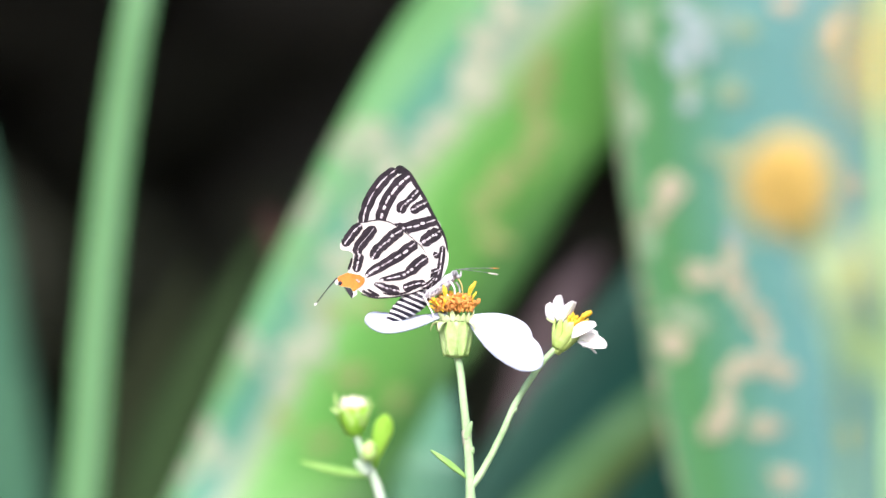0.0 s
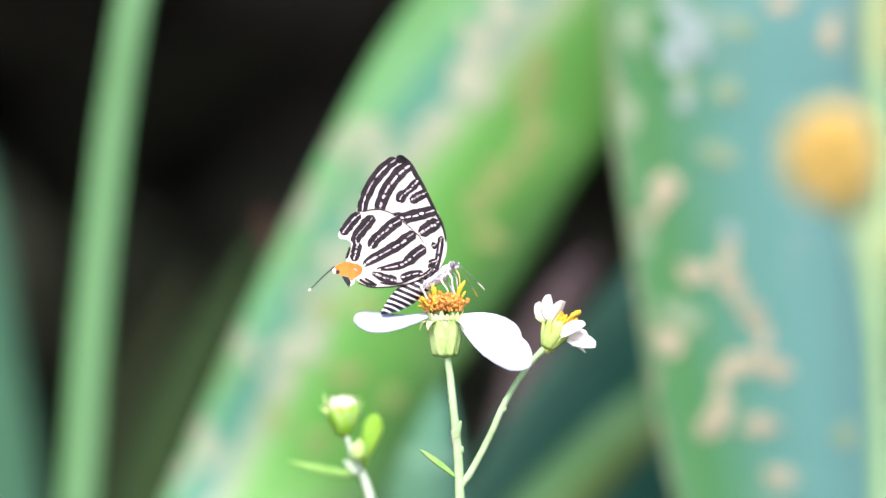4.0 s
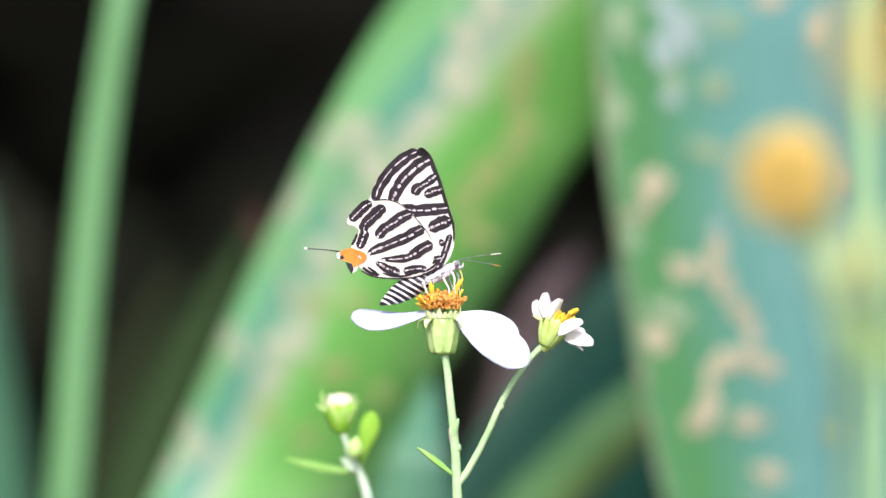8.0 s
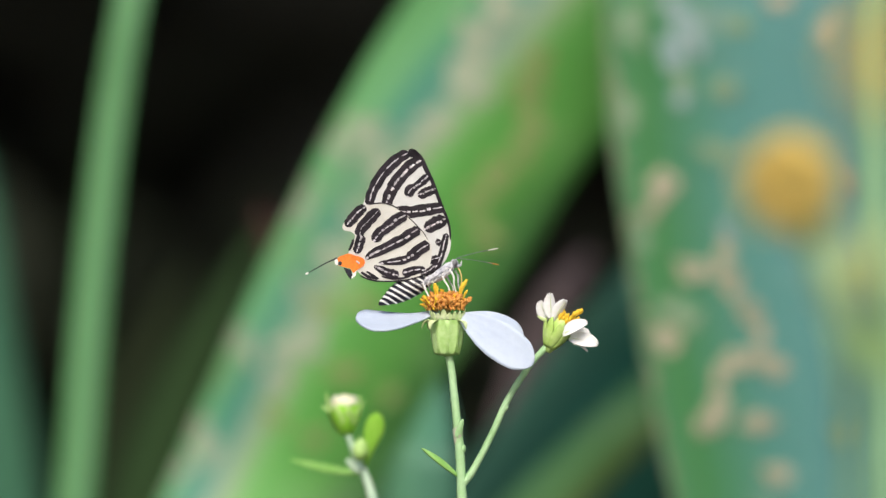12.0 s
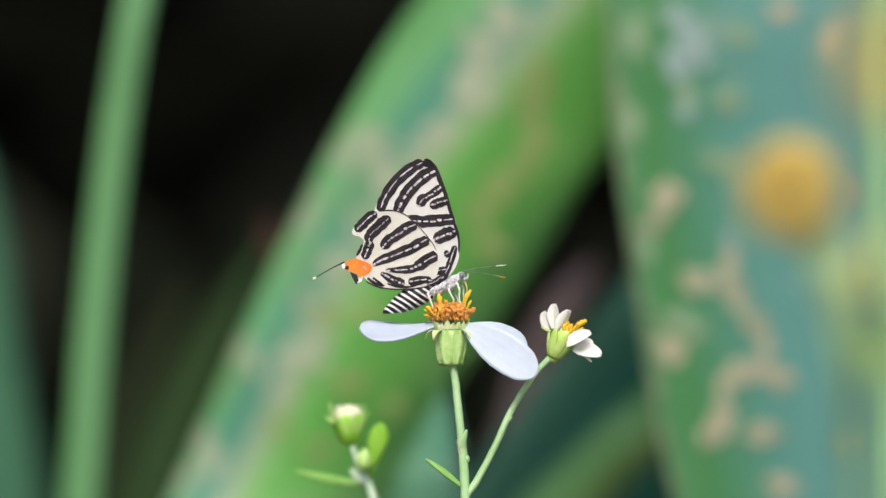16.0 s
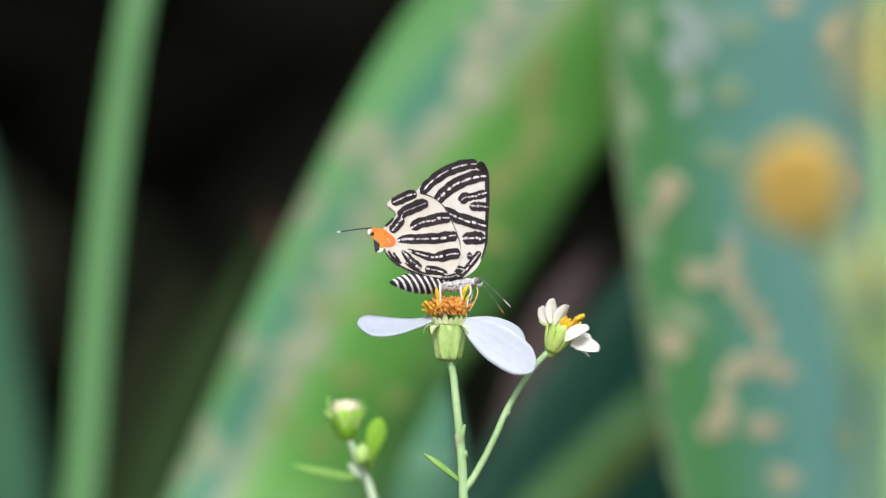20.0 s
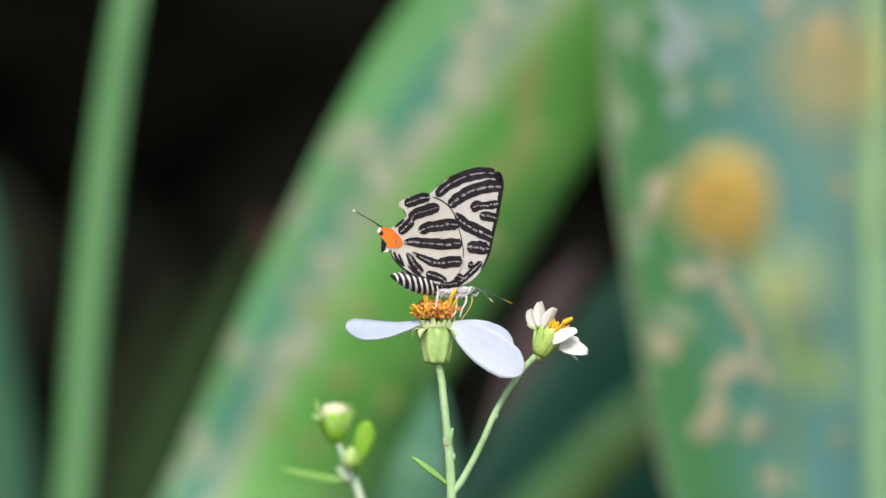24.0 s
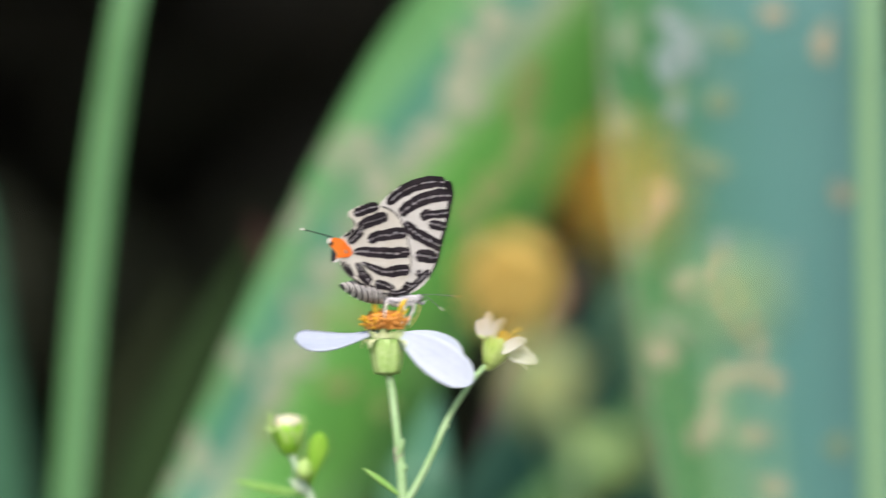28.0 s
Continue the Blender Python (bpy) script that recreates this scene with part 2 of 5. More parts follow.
# leaves kept near black: deep shade put into the base colour
SHADE_LEAF = mottled("shade_black_leaf", (0.006, 0.007, 0.005), (0.012, 0.014, 0.009), 12, 0.6, 0.4)
# lighter than the leaves behind, to imitate haze over the lower left
HAZE_LEAF = mottled("haze_tone_leaf", (0.010, 0.014, 0.008), (0.026, 0.034, 0.018), 40, 0.8, 0.4)
GROUND = mottled("leafy_ground", (0.03, 0.035, 0.018), (0.09, 0.085, 0.05), 6, 0.95, 0.8)


# ---- mesh helpers (lengths in millimetres) ----
def mesh(name, verts, faces, mat, uvs=None, smooth=True):
    me = bpy.data.meshes.new(name)
    me.from_pydata([(v[0] * MM, v[1] * MM, v[2] * MM) for v in verts], [], faces)
    me.materials.append(mat)
    if uvs:
        layer = me.uv_layers.new(name="UVMap")
        for loop in me.loops:
            layer.data[loop.index].uv = uvs[loop.vertex_index]
    if smooth:
        me.polygons.foreach_set("use_smooth", [True] * len(me.polygons))
    me.update()
    return me


def part(name, me, parent, label="", at=None):
    ob = new(name, me)
    ob.parent = parent
    if at:
        ob.matrix_basis = at
    return tagged(ob, label)


def thing(name, label, category, base=(0, 0, 0), group="", kind=""):
    ob = new(name)
    ob.empty_display_size = 0.01
    ob.location = base
    return tagged(ob, label, category, group, kind)


def spline(points, count):
    """Smooth way through a few points, however unevenly they are spaced."""
    p = [Vector(q) for q in points]
    h = [max((b - a).length, 1e-6) for a, b in zip(p, p[1:])]
    v = [(b - a) / w for a, b, w in zip(p, p[1:], h)]
    m = [v[0]] + [(v[i - 1] * h[i] + v[i] * h[i - 1]) / (h[i - 1] + h[i]) for i in range(1, len(v))] + [v[-1]]
    out = []
    for i in range(count):
        s = i / (count - 1) * (len(p) - 1)
        k = min(int(s), len(p) - 2)
        u = s - k
        c, d = u * u * (3 - 2 * u), u * (1 - u)
        out.append(p[k] * (1 - c) + p[k + 1] * c + m[k] * (h[k] * d * (1 - u)) - m[k + 1] * (h[k] * d * u))
    return out


def lerp_list(values, u):
    s = u * (len(values) - 1)
    k = min(int(s), len(values) - 2)
    return values[k] + (values[k + 1] - values[k]) * (s - k)


def tube(points, radii, mat, sides=10, steps=24, rough_edge=0.0, name="tube"):
    """A round stalk along a smooth line, closed at both ends."""
    line = spline(points, steps)
    verts, faces = [], []
    for i, c in enumerate(line):
        t = (line[min(i + 1, steps - 1)] - line[max(i - 1, 0)]).normalized()
        a = t.cross(Vector((0, 1, 0)))
        a = a.normalized() if a.length > 0.05 else Vector((1, 0, 0))
        b = t.cross(a)
        r = lerp_list(radii, i / (steps - 1))
        for k in range(sides):
            w = 2 * math.pi * k / sides
            rr = r * (1 + rough_edge * noise.noise(Vector((i * 0.9, k * 1.7, 3.1))))
            verts.append(c + (a * math.cos(w) + b * math.sin(w)) * rr)
    for i in range(steps - 1):
        for k in range(sides):
            j = (k + 1) % sides
            faces.append((i * sides + k, i * sides + j, (i + 1) * sides + j, (i + 1) * sides + k))
    faces += [tuple(range(sides))[::-1], tuple(range((steps - 1) * sides, steps * sides))]
    return mesh(name, verts, faces, mat)


def strap(points, widths, mat, across=(1, 0, 0), fold=0.12, thick=0.6, steps=60, cols=10, name="strap", wave=0.0, twist=0.0):
    """A long leaf with thickness, folded along its middle. UV x runs across, y along."""
    line = spline(points, steps)
    verts, faces, uvs = [], [], []
    for i, c in enumerate(line):
        u = i / (steps - 1)
        t = (line[min(i + 1, steps - 1)] - line[max(i - 1, 0)]).normalized()
        a = Vector(across) - t * t.dot(Vector(across))
        a.normalize()
        if twist:
            a = Matrix.Rotation(twist * u, 3, t) @ a
        nrm = a.cross(t).normalized()
        w = lerp_list(widths, u)
        for side in (0, 1):
            for k in range(cols + 1):
                s = k / cols * 2 - 1
                dip = fold * w * (1 - abs(s)) + wave * w * math.sin(u * 23 + s * 2)
                edge = thick * (1 - 0.8 * abs(s))
                verts.append(c + a * (s * w / 2) + nrm * (dip - edge * side))
                uvs.append((k / cols, u))
    row = 2 * (cols + 1)
    for i in range(steps - 1):
        for side in (0, 1):
            for k in range(cols):
                q = i * row + side * (cols + 1) + k
                f = (q, q + 1, q + row + 1, q + row)
                faces.append(f if side == 0 else f[::-1])
        for k in (0, cols):
            q = i * row + k
            faces.append((q, q + row, q + row + cols + 1, q + cols + 1) if k == 0 else (q, q + cols + 1, q + row + cols + 1, q + row))
    return mesh(name, verts, faces, mat, uvs)


def lathe(profile, mat, axis_from, axis_to, sides=28, flutes=0, depth=0.0, name="lathe"):
    """A turned body: profile of (share along the axis, radius)."""
    o, e = Vector(axis_from), Vector(axis_to)
    t = (e - o).normalized()
    a = t.cross(Vector((0, 1, 0))).normalized()
    b = t.cross(a)
    verts, faces = [], []
    for s, r in profile:
        for k in range(sides):
            w = 2 * math.pi * k / sides
            rr = r * (1 + depth * math.cos(flutes * w))
            verts.append(o + (e - o) * s + (a * math.cos(w) + b * math.sin(w)) * rr)
    n = len(profile)
    for i in range(n - 1):
        for k in range(sides):
            j = (k + 1) % sides
            faces.append((i * sides + k, i * sides + j, (i + 1) * sides + j, (i + 1) * sides + k))
    faces += [tuple(range(sides))[::-1], tuple(range((n - 1) * sides, n * sides))]
    return mesh(name, verts, faces, mat)


def petal(base, tip, side, widths, mat, cup=0.15, droop=0.0, thick=0.25, notch=0.012, steps=22, cols=10, name="petal", tip_round=0.0):
    """A petal from base to tip, as broad as widths tell, its edges lifted by cup, its middle raised by droop; side points across it."""
    o, e = Vector(base), Vector(tip)
    t = (e - o)
    length = t.length
    td = t.normalized()
    a = (Vector(side) - td * td.dot(Vector(side))).normalized()
    nrm = td.cross(a)
    verts, faces = [], []
    for layer in (0, 1):
        for i in range(steps + 1):
            u = i / steps
            w = lerp_list(widths, u)
            if u > 1 - tip_round:
                w *= math.sqrt(max(0.02, 1 - ((u - 1 + tip_round) / tip_round) ** 2))
            for k in range(cols + 1):
                s = k / cols * 2 - 1
                back = notch * length * (1 + math.cos(s * math.pi * 2.6)) * 0.5 * max(0.0, u - 0.8) * 5
                ridge = 0.006 * w * math.cos(s * 11)
                h = cup * w * s * s + droop * length * 4 * u * (1 - u) + ridge
                verts.append(o + td * (length * u - back) + a * (s * w / 2) + nrm * (h - layer * thick))
    row, sheet = cols + 1, (steps + 1) * (cols + 1)
    for layer in (0, 1):
        for i in range(steps):
            for k in range(cols):
                q = layer * sheet + i * row + k
                f = (q, q + 1, q + row + 1, q + row)
                faces.append(f[::-1] if layer else f)
    rim = [k for k in range(cols + 1)] + [i * row + cols for i in range(1, steps + 1)] + [steps * row + k for k in range(cols - 1, -1, -1)] + [i * row for i in range(steps - 1, 0, -1)]
    for q, r in zip(rim, rim[1:] + rim[:1]):
        faces.append((q, q + sheet, r + sheet, r))
    return mesh(name, verts, faces, mat)


def ball(centre, radii, mat, sides=14, rings=9, lumps=0.0, name="ball", seed=0):
    c = Vector(centre)
    verts, faces = [], []
    for i in range(rings + 1):
        v = math.pi * i / rings
        for k in range(sides):
            w = 2 * math.pi * k / sides
            d = Vector((math.sin(v) * math.cos(w), math.sin(v) * math.sin(w), math.cos(v)))
            f = 1 + lumps * noise.noise(d * 2.5 + Vector((seed, 0, 0)))
            verts.append(c + Vector((d.x * radii[0], d.y * radii[1], d.z * radii[2])) * f)
    for i in range(rings):
        for k in range(sides):
            j = (k + 1) % sides
            faces.append((i * sides + k, (i + 1) * sides + k, (i + 1) * sides + j, i * sides + j))
    return mesh(name, verts, faces, mat)


# ---- ground, and dark foliage behind with shade put into its colour ----
def ground_sheet():
    verts, faces = [], []
    xs = [-90000, -20000, -5000] + [i * 250 for i in range(-12, 13)] + [5000, 20000, 90000]
    n = len(xs)
    for y in xs:
        for x in xs:
            near = abs(x) < 3200 and abs(y) < 3200
            verts.append((x, y, 22 * noise.noise(Vector((x * 0.002, y * 0.002, 0))) if near else 0))
    for i in range(n - 1):
        for k in range(n - 1):
            q = i * n + k
            faces.append((q, q + 1, q + n + 1, q + n))
    ob = new("ground", mesh("ground", verts, faces, GROUND))
    return tagged(ob, "damp leafy ground under the plants", "ground", kind="structure")


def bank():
    """A steep earth bank that closes the view, shade put into its colour."""
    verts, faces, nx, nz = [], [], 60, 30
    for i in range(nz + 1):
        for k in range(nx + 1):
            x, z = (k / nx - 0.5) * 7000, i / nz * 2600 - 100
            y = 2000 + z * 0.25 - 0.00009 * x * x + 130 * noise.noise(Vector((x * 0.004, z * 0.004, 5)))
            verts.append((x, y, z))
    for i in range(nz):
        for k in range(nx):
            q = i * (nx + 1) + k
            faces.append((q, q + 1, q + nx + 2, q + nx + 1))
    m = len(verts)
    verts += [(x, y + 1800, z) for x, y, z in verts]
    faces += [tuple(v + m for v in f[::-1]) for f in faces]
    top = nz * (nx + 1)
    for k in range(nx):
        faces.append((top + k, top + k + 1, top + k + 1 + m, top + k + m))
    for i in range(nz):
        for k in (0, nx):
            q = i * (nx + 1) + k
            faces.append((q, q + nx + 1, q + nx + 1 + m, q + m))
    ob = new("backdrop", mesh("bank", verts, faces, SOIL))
    return tagged(ob, "earth bank behind the leaves, coloured dark for shade", "bank", kind="structure")


def shade_thicket():
    """Countless small near-black leaves on the bank; those above are added, unseen, for shade."""
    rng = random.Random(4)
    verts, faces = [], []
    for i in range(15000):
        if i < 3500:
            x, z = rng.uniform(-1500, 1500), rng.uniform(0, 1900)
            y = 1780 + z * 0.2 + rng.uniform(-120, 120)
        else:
            # overhang out of view, added to keep daylight off the bank
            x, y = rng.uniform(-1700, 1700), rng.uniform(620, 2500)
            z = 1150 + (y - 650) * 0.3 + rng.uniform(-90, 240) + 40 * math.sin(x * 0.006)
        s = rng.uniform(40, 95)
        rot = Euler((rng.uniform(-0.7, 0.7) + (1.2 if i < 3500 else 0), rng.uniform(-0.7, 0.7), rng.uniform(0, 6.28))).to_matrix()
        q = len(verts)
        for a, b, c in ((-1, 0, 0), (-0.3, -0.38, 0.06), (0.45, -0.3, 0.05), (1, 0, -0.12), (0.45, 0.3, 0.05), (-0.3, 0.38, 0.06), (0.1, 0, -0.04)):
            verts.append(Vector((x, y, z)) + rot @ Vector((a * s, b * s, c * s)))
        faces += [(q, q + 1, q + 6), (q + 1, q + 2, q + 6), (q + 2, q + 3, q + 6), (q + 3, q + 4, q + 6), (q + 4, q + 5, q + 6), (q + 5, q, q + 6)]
    ob = new("shade_thicket", mesh("shade_thicket", verts, faces, SHADE_LEAF))
    return tagged(ob, "near-black foliage with an unseen overhang added to shade the bank", "foliage", kind="stuff")


def haze_leaves():
    """Low leaves added before the bank; their lighter tone stands in for haze."""
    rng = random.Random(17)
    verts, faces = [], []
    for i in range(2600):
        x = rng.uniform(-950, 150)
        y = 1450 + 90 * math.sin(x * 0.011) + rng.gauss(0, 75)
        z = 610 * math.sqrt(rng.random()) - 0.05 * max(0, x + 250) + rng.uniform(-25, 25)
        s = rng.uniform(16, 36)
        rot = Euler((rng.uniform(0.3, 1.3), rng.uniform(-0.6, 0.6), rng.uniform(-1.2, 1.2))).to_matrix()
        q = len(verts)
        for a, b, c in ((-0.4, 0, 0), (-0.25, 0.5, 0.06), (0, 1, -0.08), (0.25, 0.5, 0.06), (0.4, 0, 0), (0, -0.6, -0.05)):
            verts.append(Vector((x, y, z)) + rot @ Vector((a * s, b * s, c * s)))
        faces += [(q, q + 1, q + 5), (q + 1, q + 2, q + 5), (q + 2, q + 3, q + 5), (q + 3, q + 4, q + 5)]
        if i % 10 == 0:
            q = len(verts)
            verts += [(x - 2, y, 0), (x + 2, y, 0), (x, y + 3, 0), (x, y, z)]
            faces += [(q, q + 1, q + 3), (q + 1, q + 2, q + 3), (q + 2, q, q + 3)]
    ob = new("haze_leaves", mesh("haze_leaves", verts, faces, HAZE_LEAF))
    return tagged(ob, "added low leaves whose tone lifts the dark lower left", "foliage", kind="stuff")


ground_sheet()
bank()
shade_thicket()
haze_leaves()


# ---- blurred strap leaves behind the flower ----
TREES = {}


def surface(leaf):
    """The leaf's faces, to lay patches on."""
    if leaf.name not in TREES:
        me = leaf.data
        TREES[leaf.name] = BVHTree.FromPolygons([v.co for v in me.vertices], [tuple(f.vertices) for f in me.polygons])
    return TREES[leaf.name]


def scar(leaf, at, size, mat, seed):
    """A thin raised patch of dead tissue on a leaf; at is its middle, size its half width and height."""
    verts, faces, n = [], [], 14
    tree = surface(leaf)
    c = Vector(at)
    for layer in (0, 1):
        for k in range(n):
            w = 2 * math.pi * k / n
            r = 1 + 0.45 * noise.noise(Vector((math.cos(w) * 1.3, math.sin(w) * 1.3, seed * 3.7)))
            for share in (0.75, 0.55, 0.35, 0.2, 0.08, 0.0):
                p = c + Vector((math.cos(w) * size[0] * r, 0, math.sin(w) * size[1] * r)) * share
                hit = tree.ray_cast(Vector((p.x, -100, p.z)) * MM, Vector((0, 1, 0)))[0]
                if hit:
                    break
            else:
                return None
            verts.append(Vector((p.x, hit.y / MM + (-0.45 if layer else 0.3), p.z)))
    faces = [tuple(range(n)), tuple(range(n, 2 * n))[::-1]] + [(k, k + n, (k + 1) % n + n, (k + 1) % n) for k in range(n)]
    return part("scar", mesh("scar", verts, faces, mat, smooth=False), leaf)


arching = thing("arching_plant", "tall plant with an arching bright green strap leaf", "plant")
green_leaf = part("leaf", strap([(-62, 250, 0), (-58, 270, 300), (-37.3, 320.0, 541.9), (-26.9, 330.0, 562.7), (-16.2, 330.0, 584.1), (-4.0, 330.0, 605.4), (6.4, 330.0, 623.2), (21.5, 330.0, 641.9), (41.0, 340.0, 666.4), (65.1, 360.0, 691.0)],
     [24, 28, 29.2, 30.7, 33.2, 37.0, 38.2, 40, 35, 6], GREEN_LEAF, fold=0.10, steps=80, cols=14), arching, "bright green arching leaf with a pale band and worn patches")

blue = thing("blue_leaved_plant", "tall plant with broad blue-green scarred strap leaves", "plant")
blue_leaf = part("leaf", strap([(75, 250, 0), (72, 262, 200), (68, 262, 400), (56.0, 280.0, 560.7), (52.1, 280.0, 582.1), (49.3, 280.0, 603.5), (47.1, 280.0, 620.6), (45.9, 280.0, 637.7), (44.5, 290.0, 681.1), (46.4, 320.0, 744.8), (57.6, 400.0, 828.4)],
     [30, 36, 41, 42.0, 43.4, 44.2, 45, 44, 40, 30, 5], BLUE_LEAF, fold=0.05, steps=80, cols=14), blue, "broad blue-green leaf with pale scars")
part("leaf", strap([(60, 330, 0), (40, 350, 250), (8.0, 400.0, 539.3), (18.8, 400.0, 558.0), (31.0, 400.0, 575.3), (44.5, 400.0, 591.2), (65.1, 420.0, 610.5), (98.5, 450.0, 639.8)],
     [20, 30, 30, 31, 30, 29, 26, 5], DARK_LEAF, fold=0.1, steps=60), blue, "dark green leaf, its lit side painted paler")
# extra strap added where the dark leaf's lit side would show
part("leaf", strap([(-4, 300, 0), (-4, 302, 250), (-5.6, 305.0, 546.9), (-3.8, 305.0, 560.8), (-2.8, 305.0, 567.0), (-1.7, 310.0, 573.0), (-0.6, 315.0, 579.0)],
     [9, 11, 13.5, 12, 9.5, 6, 0.6], LIT_TEAL, fold=0.1, steps=50), blue, "added teal strap for the lit side of the dark leaf")
part("leaf", strap([(70, 300, 0), (60, 310, 250), (11.0, 360.0, 552.8), (19.6, 360.0, 561.7), (31.0, 360.0, 572.4), (43.6, 370.0, 584.5), (76.4, 400.0, 620.7)],
     [9, 11, 11, 10.5, 10, 10, 4], MID_LEAF, fold=0.1, steps=50), blue, "narrow green leaf")

grass = thing("tall_grass", "tall grass with narrow green blades", "grass")
part("blade", strap([(-60, 305, 0), (-59, 312, 300), (-59.2, 330.0, 550.3), (-57.6, 330.0, 568.1), (-56.2, 330.0, 585.9), (-54.5, 330.0, 603.6), (-52.3, 330.0, 621.4), (-49.4, 330.0, 639.2), (-43.4, 340.0, 666.4), (-29.7, 370.0, 704.5)],
     [4.4, 5.4, 6.0, 6.0, 5.8, 5.6, 5.3, 5.0, 4.4, 1], GRASS, fold=0.12, thick=0.3, steps=70), grass, "narrow light green blade")
part("blade", strap([(-84, 560, 0), (-82, 580, 300), (-83.0, 600.0, 540.2), (-84.8, 600.0, 561.6), (-87.1, 600.0, 583.0), (-88.6, 600.0, 604.4), (-92.4, 600.0, 625.8), (-98.8, 600.0, 658.0)],
     [9, 13, 16, 14, 11, 8, 4.5, 1], TEAL_GRASS, fold=0.12, thick=0.3, steps=60), grass, "narrow green blade")
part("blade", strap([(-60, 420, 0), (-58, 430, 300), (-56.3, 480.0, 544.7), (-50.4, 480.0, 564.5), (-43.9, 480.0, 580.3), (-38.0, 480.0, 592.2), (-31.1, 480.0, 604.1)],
     [8, 12, 13, 11, 8, 5, 1], OLIVE, fold=0.12, thick=0.3, steps=60), grass, "dark blade, shade put into its colour")
# wide blade added to tone the dark gap beside the leaf
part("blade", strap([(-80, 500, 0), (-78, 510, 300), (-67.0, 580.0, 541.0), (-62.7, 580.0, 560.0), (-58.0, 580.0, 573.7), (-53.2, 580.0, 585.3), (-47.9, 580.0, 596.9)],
     [12, 17, 19, 17, 13, 8, 1], SHADE_BLADE, fold=0.12, thick=0.3, steps=50), grass, "dark blade, shade put into its colour")

pale = thing("pale_grass", "tall yellow-green grass blade", "grass")
part("blade", strap([(66, 220, 0), (66, 225, 300), (64.3, 240.0, 553.7), (64.0, 240.0, 570.2), (63.5, 240.0, 595.1), (63.1, 240.0, 620.0), (63.1, 240.0, 636.6), (64.8, 250.0, 678.6), (72.7, 270.0, 722.3)],
     [4, 4.5, 4.6, 4.6, 4.5, 4.4, 4.2, 3, 1], PALE_GRASS, fold=0.12, thick=0.3, steps=70), pale, "yellow-green blade")

dry = thing("dry_leaf", "dry mauve-grey fallen strap leaf among the plants", "leaf")
part("blade", strap([(-20, 380, 0), (-10, 390, 300), (2.6, 470.0, 549.0), (11.9, 470.0, 570.6), (16.3, 470.0, 584.4), (21.2, 470.0, 593.2), (25.3, 480.0, 599.1)],
     [5, 5, 5, 6, 6.5, 5, 1], DRY, fold=0.12, thick=0.4, steps=40), dry)
dry_red = thing("dry_stalk", "dry red-brown stalk in the shade", "stalk")
part("blade", strap([(-10, 430, 0), (-10, 430, 300), (-14.1, 460.0, 570.8), (-20.9, 460.0, 585.5), (-28.7, 460.0, 599.1), (-32.1, 460.0, 606.4)],
     [4, 4, 5, 5, 4.5, 1.5], DRY_RED, fold=0.12, thick=0.4, steps=40), dry_red)

# worn patches: middle (x, z) and half width and height of each, broken up into a few flecks
def patches(leaf, spots, mat, seed, flecks=3):
    r = random.Random(seed)
    for k, (x, z, rx, rz) in enumerate(spots):
        for j in range(flecks):
            q = 1.0 if j == 0 else r.uniform(0.35, 0.6)
            off = Vector((0, 0, 0)) if j == 0 else Vector((r.uniform(-1, 1) * rx * 0.9, -0.06 * j, r.uniform(-1, 1) * rz * 0.9))
            scar(leaf, Vector((x, 260, z)) + off, (rx * q, rz * q), mat, seed + k * 5 + j)


# pale band and pinkish worn patches of the green leaf
patches(green_leaf, [(-13.0, 618.0, 3.7, 3.0), (-16.4, 615.0, 2.3, 2.3), (2.8, 626.4, 3.9, 4.6), (4.8, 632.0, 3.0, 3.5), (9.4, 637.4, 3.7, 3.0), (7.2, 634.6, 2.1, 2.3), (-1.9, 619.4, 2.7, 2.5), (-4.6, 615.6, 2.7, 2.1), (-9.5, 611.0, 3.0, 3.0), (-23.2, 605.5, 3.0, 2.6), (-21.0, 609.2, 1.4, 1.8), (-23.6, 584.1, 3.9, 3.5), (-26.1, 579.3, 2.5, 2.3), (-20.8, 588.3, 2.6, 2.3), (-22.3, 592.5, 2.6, 2.3), (-32.4, 585.0, 2.5, 3.5), (-39.5, 570.9, 3.5, 3.2), (-37.3, 567.7, 2.6, 2.6), (-41.7, 565.2, 2.6, 2.5), (-43.9, 563.1, 1.9, 1.8), (-18.3, 598.7, 2.3, 2.6), (-13.9, 604.8, 2.6, 2.3)], FADED, 40)
# dull tan patches on its greener half
patches(green_leaf, [(13.0, 625.1, 3.7, 3.0), (13.8, 619.4, 2.3, 4.1), (14.5, 629.1, 2.5, 2.5), (8.1, 611.0, 2.5, 4.1), (4.8, 606.2, 2.5, 3.2), (11.6, 615.0, 2.3, 2.5), (-16.1, 580.2, 3.7, 2.1), (-18.3, 590.7, 3.5, 2.3), (-12.6, 590.7, 2.6, 2.3), (-26.2, 572.7, 2.3, 1.9), (-21.0, 569.6, 2.6, 1.8), (6.4, 601.3, 2.6, 2.3), (-8.6, 576.6, 2.1, 1.9)], DULL, 300)
